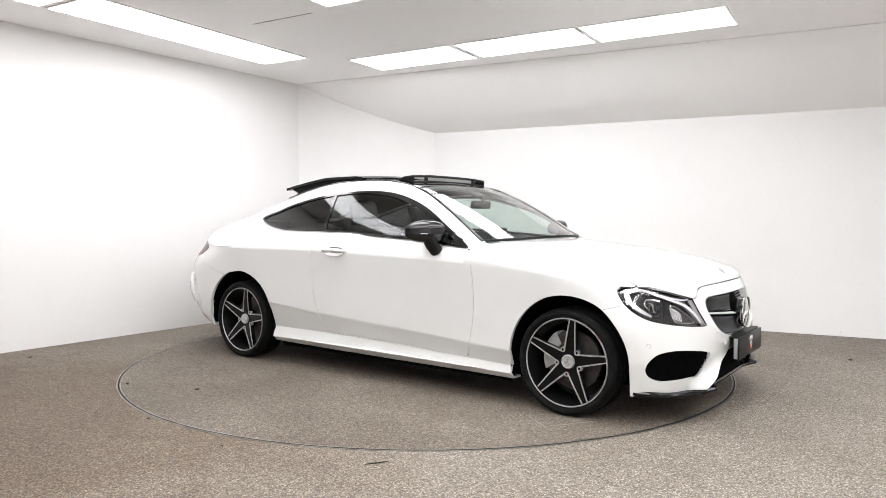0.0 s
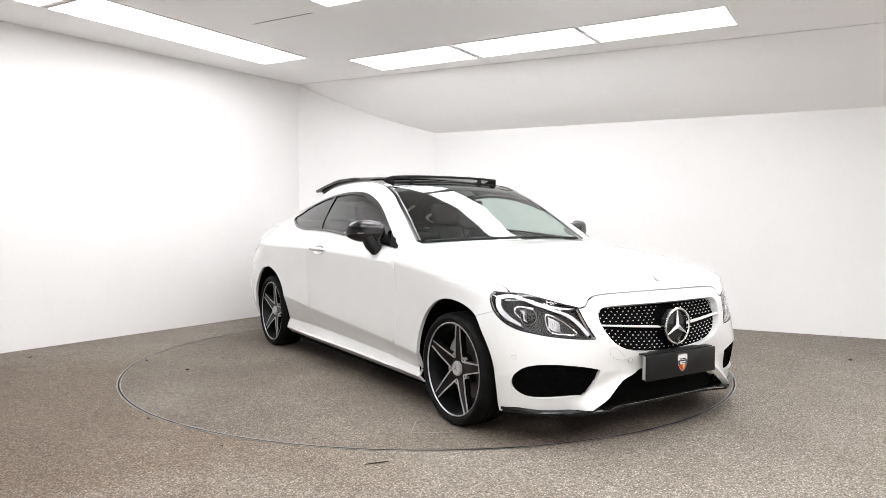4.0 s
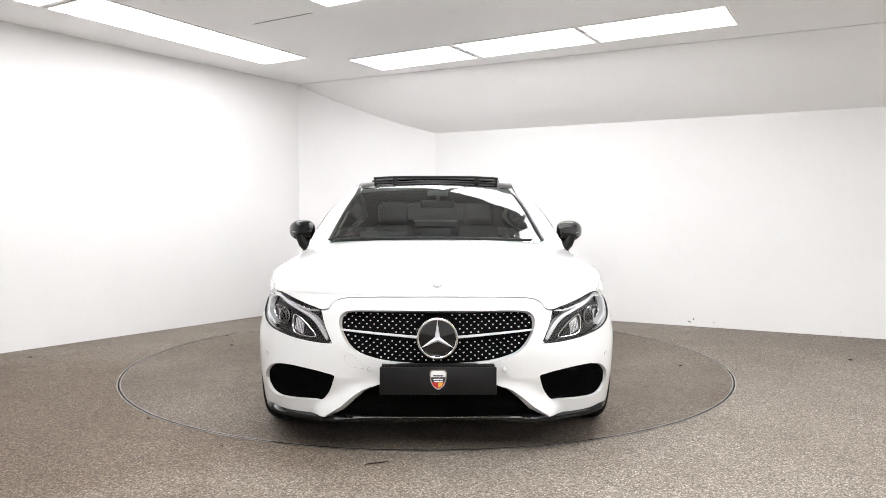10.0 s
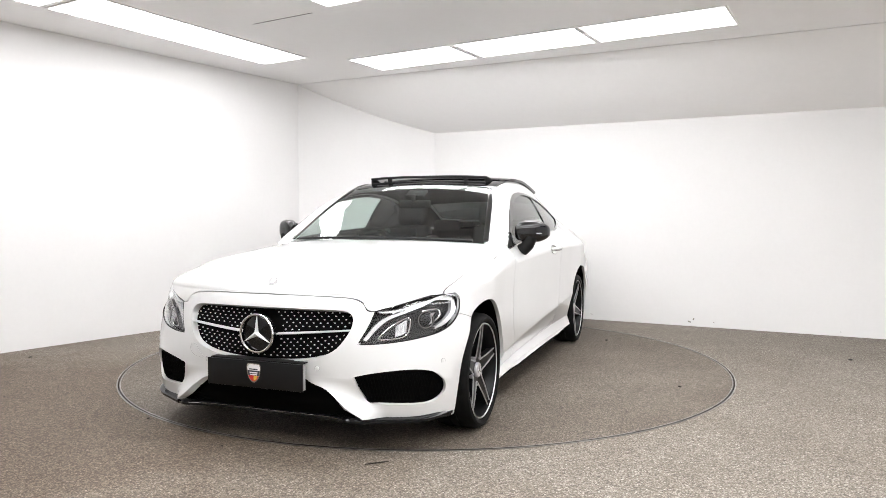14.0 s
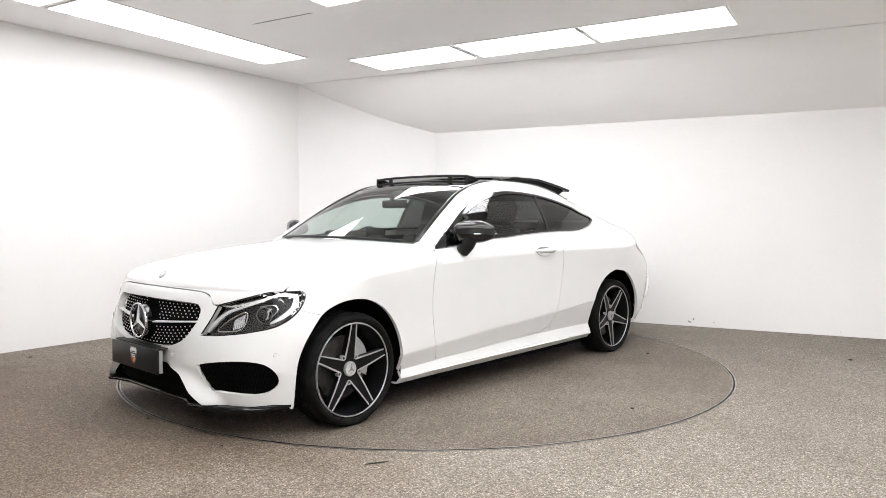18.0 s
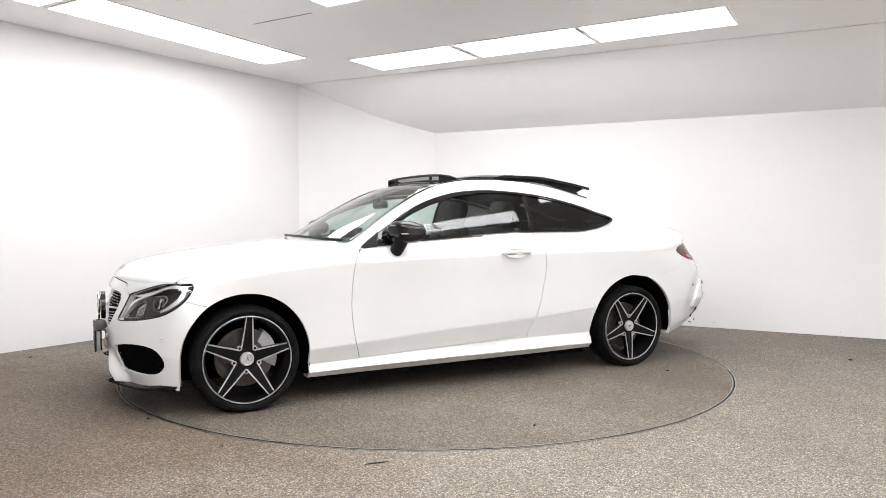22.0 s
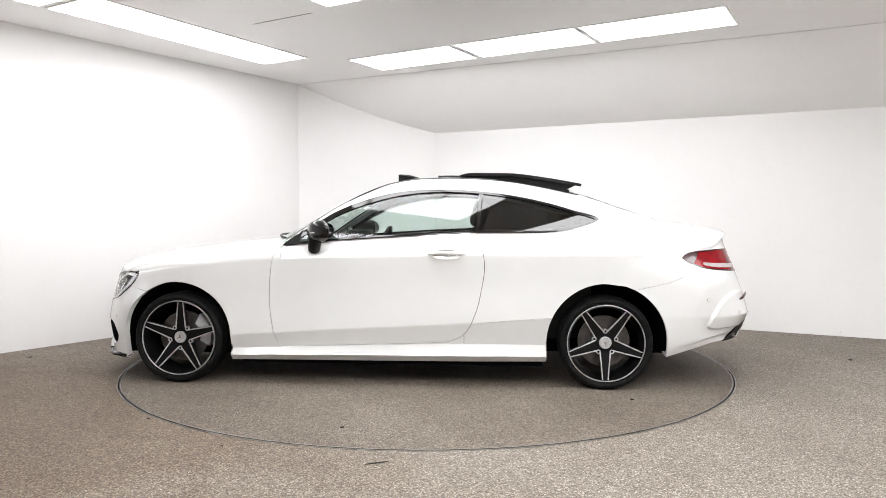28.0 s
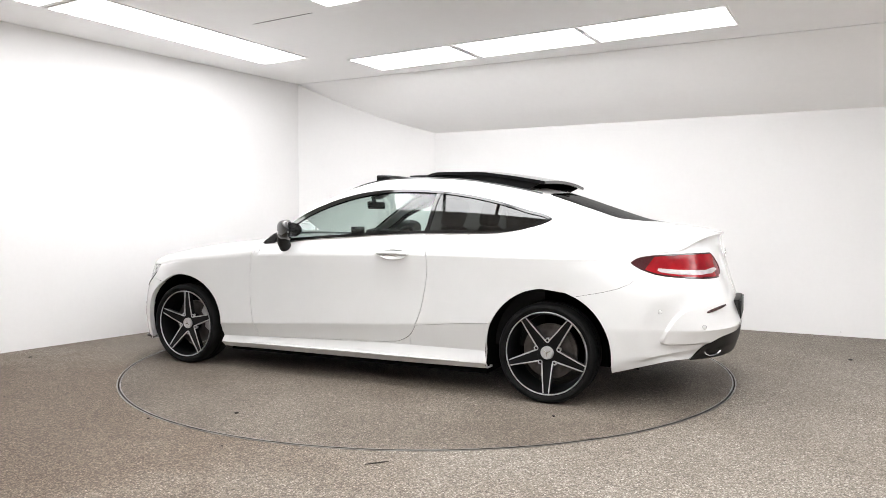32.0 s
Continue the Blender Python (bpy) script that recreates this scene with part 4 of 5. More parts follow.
# ---- wheels ----
def wheel(x, side, turn):
    w = new("wheel")
    w.parent = car
    w.location = (x, side * 0.917, HUB_Z)
    w.rotation_euler = (0, radians(turn), 0) if side > 0 else (0, radians(turn), math.pi)
    prof = [(0.246, -0.045), (0.252, -0.020), (0.262, -0.006), (0.275, -0.001), (0.288, -0.006), (0.298, -0.020), (0.3025, -0.035), (TYRE_R, -0.05)]
    prof += [(TYRE_R, -0.075), (TYRE_R - 0.006, -0.078), (TYRE_R - 0.006, -0.084), (TYRE_R, -0.087), (TYRE_R, -0.118), (TYRE_R - 0.006, -0.121), (TYRE_R - 0.006, -0.127), (TYRE_R, -0.13), (TYRE_R, -0.17), (0.295, -0.21), (0.27, -0.222), (0.24, -0.21)]
    part("tyre", lathe(prof, 72), TYRE, w)
    rim = part("rim", lathe([(0.2435, -0.016), (0.240, -0.036), (0.228, -0.060), (0.222, -0.19), (0.236, -0.21)], 72), RIMBLACK, w)
    part("rim_edge", lathe([(0.2438, -0.030), (0.2442, -0.016), (0.2470, -0.011), (0.2502, -0.012), (0.2520, -0.019), (0.249, -0.035)], 72), SILVER, w, "bright machined rim edge")
    for i in range(5):
        a = 2 * math.pi * i / 5 + math.pi / 2
        spin = Matrix.Rotation(-a, 4, "Y")

        def spoke(half0, half1, inner0, inner1, y0, y1, deep):
            # from hub to rim along +x; two edges of bright alloy either side of a black groove
            verts, faces = [], []
            for r, ho, hi, y in ((0.062, half0, inner0, y0), (0.15, (half0 + half1) / 2, (inner0 + inner1) / 2, (y0 + y1) / 2 + 0.002), (0.243, half1, inner1, y1)):
                verts += [(r, y, ho), (r, y, hi), (r, y - deep, hi), (r, y - deep, ho)]
            for k in range(2):
                faces += [(k * 4 + j, k * 4 + (j + 1) % 4, k * 4 + 4 + (j + 1) % 4, k * 4 + 4 + j) for j in range(4)]
            faces += [(3, 2, 1, 0), (8, 9, 10, 11)]
            return verts, [tuple(reversed(f)) for f in faces]

        up = spoke(0.0375, 0.0200, 0.0295, 0.0138, -0.046, -0.024, 0.004)
        dn = spoke(-0.0295, -0.0138, -0.0375, -0.0200, -0.046, -0.024, 0.004)
        part("spoke_face", moved(join(up, dn), spin), SILVER, w, "bright machined spoke edge", smooth=False)
        core = spoke(0.0370, 0.0195, -0.0370, -0.0195, -0.0515, -0.0295, 0.032)
        part("spoke", moved(core, spin), RIMBLACK, w, smooth=False)
        b = a + math.pi / 5
        boss = lathe([(0.0085, -0.056), (0.0085, -0.047), (0.0135, -0.047), (0.0145, -0.052), (0.0145, -0.07)], 16)
        at = Matrix.Translation((0.074 * math.cos(b), 0.0006, 0.074 * math.sin(b)))
        part("bolt_boss", moved(boss, at), SILVER, w)
        part("wheel_bolt", moved(lathe([(0.0001, -0.0545), (0.0075, -0.0545), (0.0086, -0.058), (0.0086, -0.07)], 10), at), TRIM, w, "dark wheel bolt in its hole")
    part("hub", lathe([(0.0001, -0.052), (0.078, -0.052), (0.086, -0.062), (0.086, -0.10)], 40), RIMBLACK, w)
    cap = part("centre_cap", lathe([(0.0001, -0.038), (0.030, -0.038), (0.0315, -0.0365), (0.037, -0.0375), (0.040, -0.044), (0.040, -0.057)], 32), SILVER, w, "silver centre cap")
    for k in range(3):
        part("cap_star_ray", moved(prism([(-0.005, 0), (0, 0.028), (0.005, 0)], -0.0385, -0.0362), Matrix.Rotation(2 * math.pi * k / 3, 4, "Y")), CHROME, w, smooth=False)
    part("brake_disc", lathe([(0.0001, -0.085), (0.075, -0.085), (0.08, -0.115), (0.168, -0.115), (0.168, -0.14), (0.08, -0.14)], 48), DISCIRON, w)
    return w


def caliper(x, side, a0, big, mat):
    arc = [(0.178 * math.cos(a0 + t), 0.178 * math.sin(a0 + t)) for t in np.linspace(-0.66, 0.66, 11)] + [(0.108 * math.cos(a0 + t), 0.108 * math.sin(a0 + t)) for t in np.linspace(0.56, -0.56, 9)]
    c = prism([(x + a * big, HUB_Z + b * big) for a, b in arc], side * 0.805, side * 0.70)
    part("brake_caliper", c if side < 0 else (c[0], [tuple(reversed(f)) for f in c[1]]), mat, car, "grey brake caliper", smooth=False)


wheel(WHEEL_X, 1, -3)
wheel(-WHEEL_X, 1, 180)
wheel(WHEEL_X, -1, -8)
wheel(-WHEEL_X, -1, -10)
for side in (1, -1):
    caliper(WHEEL_X, side, radians(164), 1.05, CALIPER)
    caliper(-WHEEL_X, side, radians(172), 0.80, DISCIRON)


# ---- nose details ----
def nose_point(angle, z, depth=0.0):
    """The point of the nose surface at a bearing and a height, set back by depth."""
    q = np.concatenate(([1e-6, 0.0005, 0.004], np.linspace(0.02, math.pi / 2, 160)))
    power = 2 / float(nose_n(z))
    s = np.cos(q) ** power
    x = XF + (float(nose_x(z)) - XF) * s
    tuck = float(nose_tuck(z)) * smoothstep(1.28, 1.75, x) * (1 - 0.7 * smoothstep(0.12, 0.75, s))
    y = (half_width(x) - 0.008 - tuck) * np.sin(q) ** power
    y = y + nose_corner(x, z)
    x = x + nose_middle(y, z)
    a = np.degrees(np.arctan2(y, x - 1.2))
    i = np.interp(angle, a, np.arange(len(a)))
    p = np.array((np.interp(i, np.arange(len(a)), x), np.interp(i, np.arange(len(a)), y), z))
    n = np.array((math.cos(radians(angle * 0.95)), math.sin(radians(angle * 0.95)), 0.12))
    return tuple(p - n * depth)


def nose_line(points, depth, steps=8, closed=False):
    return [nose_point(a, z / 60, depth) for a, z in rounded([(a, z * 60) for a, z in points], steps, closed)]


def nose_band(upper_line, lower_line, d0, d1, slim=1.0):
    """A shaped band between two lines on the nose, from depth d0 to d1."""
    a, b = rounded([(p, z * 60) for p, z in upper_line], 8, False), rounded([(p, z * 60) for p, z in lower_line], 8, False)
    b = [(u[0] + (l[0] - u[0]) * slim, u[1] + (l[1] - u[1]) * slim) for u, l in zip(a, b)]
    rows = [[nose_point(p, z / 60, d) for (p, z), d in ((u, d1), (u, d0), (l, d0), (l, d1))] for u, l in zip(a, b)]
    return grid(rows)


def disc_at(center, normal, r, deep, n=28, dome=0.0):
    m = Matrix.Translation(center) @ Vector(normal).to_track_quat("Y", "Z").to_matrix().to_4x4()
    return moved(lathe([(0.0001, dome), (r * 0.5, dome * 0.75), (r * 0.85, dome * 0.28), (r, 0.0), (r, -deep)], n), m)


DRL_SHAPE = ([(57.8, 0.724), (53, 0.735), (46.5, 0.699), (42, 0.670), (37.3, 0.643), (34, 0.602), (31.0, 0.542)], [(56.2, 0.698), (51.5, 0.708), (46.5, 0.676), (42, 0.652), (38.6, 0.627), (35.6, 0.588), (32.4, 0.531)])
for side in (1, -1):
    s = (lambda q: q) if side > 0 else flip
    housing = [o for o in car.children if o.name.startswith("headlight_housing")][0 if side > 0 else 1]
    part("light_guide", s(nose_band(*DRL_SHAPE, 0.014, 0.04, 0.62)), WHITELENS, housing, "white daytime light guide")
    part("side_light_guide", s(nose_band([(57.8, 0.716), (57.0, 0.662), (53.8, 0.614), (50.0, 0.584)], [(55.5, 0.704), (54.4, 0.668), (52.0, 0.632), (49.8, 0.600)], 0.008, 0.035, 0.6)), WHITELENS, housing, "white outer light guide")
    part("brow", s(nose_band([(35.0, 0.672), (39, 0.672), (44, 0.690), (51, 0.7235)], [(36.0, 0.660), (39.5, 0.661), (44, 0.680), (51, 0.716)], 0.020, 0.04, 0.7)), WHITELENS, housing)
    for k in range(5):
        c = nose_point(39.5 + 2.1 * k, 0.668 + 0.0078 * k, 0.026)
        part("indicator_cell", s(disc_at(c, (0.7, 0.65, 0.25), 0.0095, 0.01, 12, 0.004)), CHROME, housing)
    # outer projector and inner reflector, each in a thin bright frame
    part("lamp_frame", s(tube(nose_line([(47.0, 0.668), (51.0, 0.676), (51.9, 0.650), (50.3, 0.622)], 0.012, 6), 0.0036, 6)), CHROME, housing)
    part("lamp_frame", s(tube(nose_line([(43.2, 0.640), (43.4, 0.600), (42.0, 0.557), (38.5, 0.545), (35.0, 0.548), (38.9, 0.606)], 0.012, 6, True), 0.0032, 6, True)), CHROME, housing)
    c = nose_point(48.2, 0.628, 0.026)
    part("projector", s(disc_at(c, (0.72, 0.68, 0.08), 0.036, 0.02, 28, 0.022)), ROOFGLASS, housing)
    part("projector_ring", s(tube([tuple(Vector(c) + Vector((-0.66, 0.74, 0)) * 0.039 * math.cos(t) + Vector((0, 0, 1)) * 0.039 * math.sin(t)) for t in np.linspace(0, 2 * math.pi, 28, False)], 0.0022, 6, True)), STEEL, housing)
    part("reflector", s(nose_band([(43.0, 0.630), (41.4, 0.618), (39.8, 0.602)], [(42.6, 0.575), (41.2, 0.562), (39.6, 0.556)], 0.022, 0.04)), CHROME, housing)
    for k in range(6):
        part("reflector_rib", s(tube([nose_point(42.8 - 0.6 * k, 0.622 - 0.005 * k, 0.019), nose_point(42.5 - 0.6 * k, 0.572 - 0.004 * k, 0.019)], 0.0022, 6)), CHROME, housing)
    part("projector_fin", s(nose_band([(50.6, 0.660), (49.6, 0.640), (49.4, 0.610)], [(49.6, 0.660), (48.8, 0.640), (48.6, 0.606)], 0.012, 0.03)), CHROME, housing)
    # black tube stands in for the shadow gap round the lens
    part("lamp_gap_line", s(tube([nose_point(a, z, 0.003) for a, z in HEADLIGHT], 0.0042, 6, True)), MATT, housing, "black line for the shadow gap round the headlight")
    # bumper sensors, tow cover outline and mesh ribs
    for ang, z in ((18.6, 0.408), (51.5, 0.434)):
        c = nose_point(ang, z, -0.001)
        part("parking_sensor", s(disc_at(c, (math.cos(radians(ang * 0.9)), math.sin(radians(ang * 0.9)), 0), 0.0105, 0.006, 20, 0.0015)), PAINT, car)
        part("sensor_ring", s(tube([tuple(Vector(c) + Vector((-math.sin(radians(ang)), math.cos(radians(ang)), 0)) * 0.0118 * math.cos(t) + Vector((0, 0, 1)) * 0.0118 * math.sin(t)) for t in np.linspace(0, 2 * math.pi, 18, False)], 0.0010, 5, True)), SEAM, car)
    fogs = [o for o in car.children if o.name.startswith("fog_grille")][0 if side > 0 else 1]
    mesh = []
    for k in range(30):
        a0 = 26.5 + k * 0.9
        for d in (1, -1):
            line = [(a0 + d * t * 2.6, 0.24 + 0.18 * t) for t in np.linspace(0, 1, 12)]
            run = [p for p in line if float(inside([(a, b * 60) for a, b in FOG], np.array([p[0]]), np.array([p[1] * 60]))[0]) < -0.35]
            if len(run) > 1:
                mesh.append(tube([nose_point(a, z, 0.0125) for a, z in run], 0.0016, 4))
    tagged(part("mesh", s(join(*mesh)), DARK, fogs, smooth=False), kind="stuff")
tow = [nose_point(a, z, -0.0006) for a, z in [(p, q / 60) for p, q in rounded([(23.2, 0.470 * 60), (25.2, 0.474 * 60), (25.4, 0.445 * 60), (23.6, 0.420 * 60), (20.6, 0.412 * 60), (20.4, 0.424 * 60)], 6)]]
part("tow_cover_line", flip(tube(tow, 0.0007, 5, True)), SEAM, car)

# grille: pins, bars and star
pins = []
ball = lathe([(0.0001, 0.0022), (0.0030, 0.0015), (0.0045, 0.0), (0.0045, -0.002)], 8)
for row in range(16):
    z = 0.434 + row * 0.0157
    for k in range(-13, 14):
        y = (k + (row % 2) * 0.5) * 0.0350
        zz = z + 0.035 * (abs(y) / 0.45) ** 2 * (1 if z < 0.56 else 0.25)
        bar_z = 0.554 + 0.028 * (max(abs(y) - 0.09, 0) / 0.35)
        if float(inside(GRILLE, np.array([y]), np.array([zz]))[0]) > -0.012 or abs(zz - bar_z) < 0.013 or math.hypot(y, zz - 0.557) < 0.108:
            continue
        x = nose_point(max(math.degrees(math.atan2(abs(y), 0.93)), 0.0), zz, 0.032)[0]
        pins.append(moved(ball, Matrix.Translation((x, y, zz)) @ Matrix.Rotation(-math.pi / 2, 4, "Z") @ Matrix.Diagonal((1, 1, 0.72, 1))))
tagged(part("grille_stud", join(*pins), STUD, car, "rows of small chrome pins"), kind="stuff")
for side in (1, -1):
    rows = []
    for y in np.linspace(0.085, 0.452, 16):
        bz = 0.553 + 0.028 * ((y - 0.085) / 0.36)
        x = nose_point(math.degrees(math.atan2(y, 0.93)), bz, 0.016)[0]
        h = 0.0075 - 0.003 * (y / 0.45)
        rows.append([(x - 0.02, side * y, bz + h), (x, side * y, bz + h * 0.5), (x + 0.004, side * y, bz), (x, side * y, bz - h * 0.5), (x - 0.02, side * y, bz - h)])
    part("grille_bar", grid(rows), STUD, car, "slim chrome grille bar")
badge_x = 2.160
star = part("badge_ring", tube([(badge_x, 0.090 * math.cos(t), 0.557 + 0.090 * math.sin(t)) for t in np.linspace(0, 2 * math.pi, 64, False)], 0.0062, 10, True), CHROME, car, "chrome ring with a three-pointed star")
part("badge_back", moved(lathe([(0.0001, 0.0), (0.086, -0.004), (0.086, -0.03)], 40), Matrix.Translation((badge_x - 0.008, 0, 0.557)) @ Matrix.Rotation(-math.pi / 2, 4, "Z")), GLOSS, star)
for k in range(3):
    a = math.pi / 2 + k * 2 * math.pi / 3
    d, n = Vector((0, math.cos(a), math.sin(a))), Vector((0, -math.sin(a), math.cos(a)))
    c = Vector((badge_x, 0, 0.557))
    ray = [c + Vector((0.012, 0, 0)), c + d * 0.085, c + (d * 0.5 + n * 0.866) * 0.0135, c + (d * 0.5 - n * 0.866) * 0.0135, c + d * 0.085 + Vector((-0.006, 0, 0))]
    part("star_ray", (ray, [(0, 1, 2), (0, 3, 1), (2, 1, 4), (3, 4, 1)]), STUD, star, smooth=False)
part("camera_pod", box(badge_x - 0.012, -0.088, 0.590, 0.03, 0.016, 0.02, 0.004), MATT, star)
# number plate with the dealer's shield, drawn as plain shapes
plate = part("number_plate", box(2.186, 0.004, 0.367, 0.010, 0.534, 0.128, 0.003), PLATE, car, "plain black show plate with a small shield")
part("plate_holder", join(box(2.166, 0.004, 0.367, 0.03, 0.50, 0.118, 0.004), box(2.145, 0.004, 0.432, 0.06, 0.52, 0.006, 0.002)), MATT, plate)
for side in (1, -1):
    part("plate_edge", box(2.170, 0.004 + side * 0.262, 0.367, 0.020, 0.006, 0.118, 0.002), SEAM, plate, "pale plate edge")


def shield(scale, x, mat, name, z0=-2.0, z1=2.0):
    out = rounded([(-0.036, 0.040), (0, 0.045), (0.036, 0.040), (0.036, 0.0), (0.024, -0.030), (0, -0.046), (-0.024, -0.030), (-0.036, 0.0)], 4)
    poly = [(y * scale, min(max(z * scale, z0), z1)) for y, z in out]
    return part(name, prism([(0.004 + y, 0.374 + z) for y, z in poly], 2.186, x, "yzx"), mat, plate, smooth=False)


shield(1.0, 2.1920, CHROME, "shield_rim")
shield(0.88, 2.1925, WHITE, "shield_top", z0=0.012)
shield(0.88, 2.1925, NAVY, "shield_field", z0=-0.012, z1=0.0115)
shield(0.88, 2.1925, REDINK, "shield_base", z1=-0.0125)
part("shield_gold", prism([(0.005, 0.361), (0.026, 0.361), (0.020, 0.346), (0.005, 0.337)], 2.186, 2.1930, "yzx"), GOLDINK, plate, smooth=False)
for z, w in ((0.392, 0.046), (0.3755, 0.044), (0.3665, 0.040)):
    part("lettering_bar", box(2.1928, 0.004, z, 0.0008, w, 0.0055), NAVY if z > 0.38 else WHITE, plate, smooth=False)
# lower intake slats and the reflected line along the lip
for z in (0.215, 0.255, 0.295):
    part("intake_slat", tube([nose_point(a, z, 0.062) for a in np.linspace(0.0, 24, 12)] , 0.004, 6), DARK, car)
    part("intake_slat", flip(tube([nose_point(a, z, 0.062) for a in np.linspace(0.0, 24, 12)], 0.004, 6)), DARK, car)


blade_x = curve((0, 2.075), (0.30, 2.075), (0.39, 2.094), (0.465, 2.128), (0.52, 2.096), (0.62, 2.040), (0.745, 1.972), (0.83, 1.890), (0.868, 1.800))
blade_z = curve((0, 0.166), (0.36, 0.168), (0.47, 0.174), (0.56, 0.164), (0.75, 0.166), (0.868, 0.180))


def splitter():
    """The blade of the front lip, from its middle out to the corner before the wheel."""
    rows = []
    for y in np.concatenate((np.linspace(0.0, 0.36, 8), np.linspace(0.39, 0.868, 40))):
        x, z, t = float(blade_x(y)), float(blade_z(y)), 1 - 0.75 * float(smoothstep(0.70, 0.868, y))
        n = Vector((1.0, 0.35 + 1.2 * float(smoothstep(0.6, 0.86, y)))).normalized()
        rows.append([(x - n.x * d, y - n.y * d, z + h) for d, h in ((0.09 * t, 0.020), (0.006, 0.006), (0.0, 0.0), (0.002, -0.012), (0.14 * t, -0.016))])
    return grid(rows)


splits = splitter()
part("splitter_blade", join(splits, flip(splits)), ROOFGLASS, car, "gloss black front splitter blade")
# the lip's reflection, added as a thin steel strip
glint = [(float(blade_x(y)) + 0.001, y, float(blade_z(y)) + 0.001) for y in np.linspace(0.0, 0.44, 20)]
part("splitter_glint", tube([(x, -y, z) for x, y, z in reversed(glint[1:])] + glint, 0.0012, 6), STEEL, car, "reflected line on the splitter, modelled as a thin strip")
hood_badge = part("hood_emblem", moved(disc_at((0, 0, 0), (0, 0, 1), 0.025, 0.004, 28, 0.003), Matrix.Translation((2.020, 0, 0.797)) @ Matrix.Rotation(radians(40), 4, "Y")), SILVER, car, "small silver hood emblem")
part("emblem_ring", moved(tube([(0.021 * math.cos(t), 0.021 * math.sin(t), 0.0025) for t in np.linspace(0, 2 * math.pi, 28, False)], 0.0010, 6, True), Matrix.Translation((2.020, 0, 0.797)) @ Matrix.Rotation(radians(40), 4, "Y")), SEAM, hood_badge)

# ---- mirrors, handles, wipers ----
def mirror(side):
    s = (lambda q: q) if side > 0 else flip
    n, m, verts, faces = 26, 18, [], []
    for i in range(n):
        for j in range(m):
            u, v = 2 * math.pi * i / n, math.pi * (j / (m - 1)) - math.pi / 2
            # across the car, then up; the front bulges and the back is nearly flat
            cy, cz, cx = math.sin(v), math.cos(v) * math.sin(u), math.cos(v) * math.cos(u)
            sg = lambda t, p: math.copysign(abs(t) ** p, t)
            y = 0.932 + 0.100 * sg(cy, 0.72)
            taper = 1 - 0.20 * float(smoothstep(0.0, 1.0, cy))
            z = 1.022 + (0.074 if cz > 0 else 0.070) * sg(cz, 0.62) * taper
            x = 0.435 - 0.075 * cy * 0.9 + (0.085 if cx > 0 else 0.030) * sg(cx, 0.75) * taper
            verts.append((x, y, z))
    for i in range(n):
        for j in range(m - 1):
            faces.append((i * m + j, (i + 1) % n * m + j, (i + 1) % n * m + j + 1, i * m + j + 1))
    body = part("door_mirror", s((verts, faces)), GLOSS, car, "gloss black door mirror")
    foot = tube([(0.492, 0.850, 0.908), (0.494, 0.885, 0.910), (0.488, 0.908, 0.935), (0.475, 0.920, 0.985)], [0.032, 0.042, 0.042, 0.050], 16, flat=1.0)
    part("mirror_foot", s(foot), MATT, body)
    part("mirror_line", s(tube([(0.520 - 0.2 * t**1.6 * 0.8, 0.850 + 0.178 * t, 1.006 + 0.004 * t) for t in np.linspace(0.05, 1.0, 14)], 0.0035, 6)), MATT, body)
    part("turn_signal", s(tube([(0.512 - 0.17 * t**2.4, 0.935 + 0.098 * t, 1.013) for t in np.linspace(0.35, 0.98, 10)], 0.004, 6)), SILVER, body, "slim silver turn signal")
    part("mirror_glass", s(moved(disc_at((0, 0, 0), (-1, 0, 0), 1.0, 0.01, 32), Matrix.Translation((0.392, 0.935, 1.026)) @ Matrix.Rotation(radians(-18), 4, "Z") @ Matrix.Diagonal((0.004, 0.082, 0.050, 1)))), MIRROR, body)
    return body


def handle(side):
    s = (lambda q: q) if side > 0 else flip
    wy = 0.911
    # a sunken bowl behind a bowed grip
    rows = []
    for r in np.linspace(1.0, 0.02, 9):
        rows.append([(-0.385 + 0.098 * r * math.cos(t), wy - 0.004 - 0.030 * (1 - r * r) ** 0.6 - 0.012 * r * math.sin(t) * (1 if math.sin(t) > 0 else 0.2), 0.872 + 0.033 * r * math.sin(t)) for t in np.linspace(0, 2 * math.pi, 33)])
    bowl = grid(rows)
    grip = tube([(-0.265 - 0.235 * t, wy - 0.002 + 0.036 * math.sin(math.pi * min(max(t * 1.1 - 0.05, 0), 1)) ** 0.5, 0.878 + 0.006 * math.sin(math.pi * t)) for t in np.linspace(0, 1, 18)], [0.008 + 0.010 * math.sin(math.pi * t) ** 0.5 for t in np.linspace(0, 1, 18)], 12, flat=0.8)
    h = part("door_handle", s(grip), PAINT, car, "white door handle with a bright strip")
    part("handle_bowl", s(bowl), PAINT, h)
    part("handle_strip", s(tube([(-0.295 - 0.185 * t, wy + 0.040 * math.sin(math.pi * t) ** 0.5 + 0.003, 0.866 + 0.004 * math.sin(math.pi * t)) for t in np.linspace(0.03, 0.97, 14)], 0.0048, 6)), CHROME, h)
    part("key_cap", s(box(-0.480, wy + 0.010, 0.880, 0.035, 0.012, 0.026, 0.005)), PAINT, h)


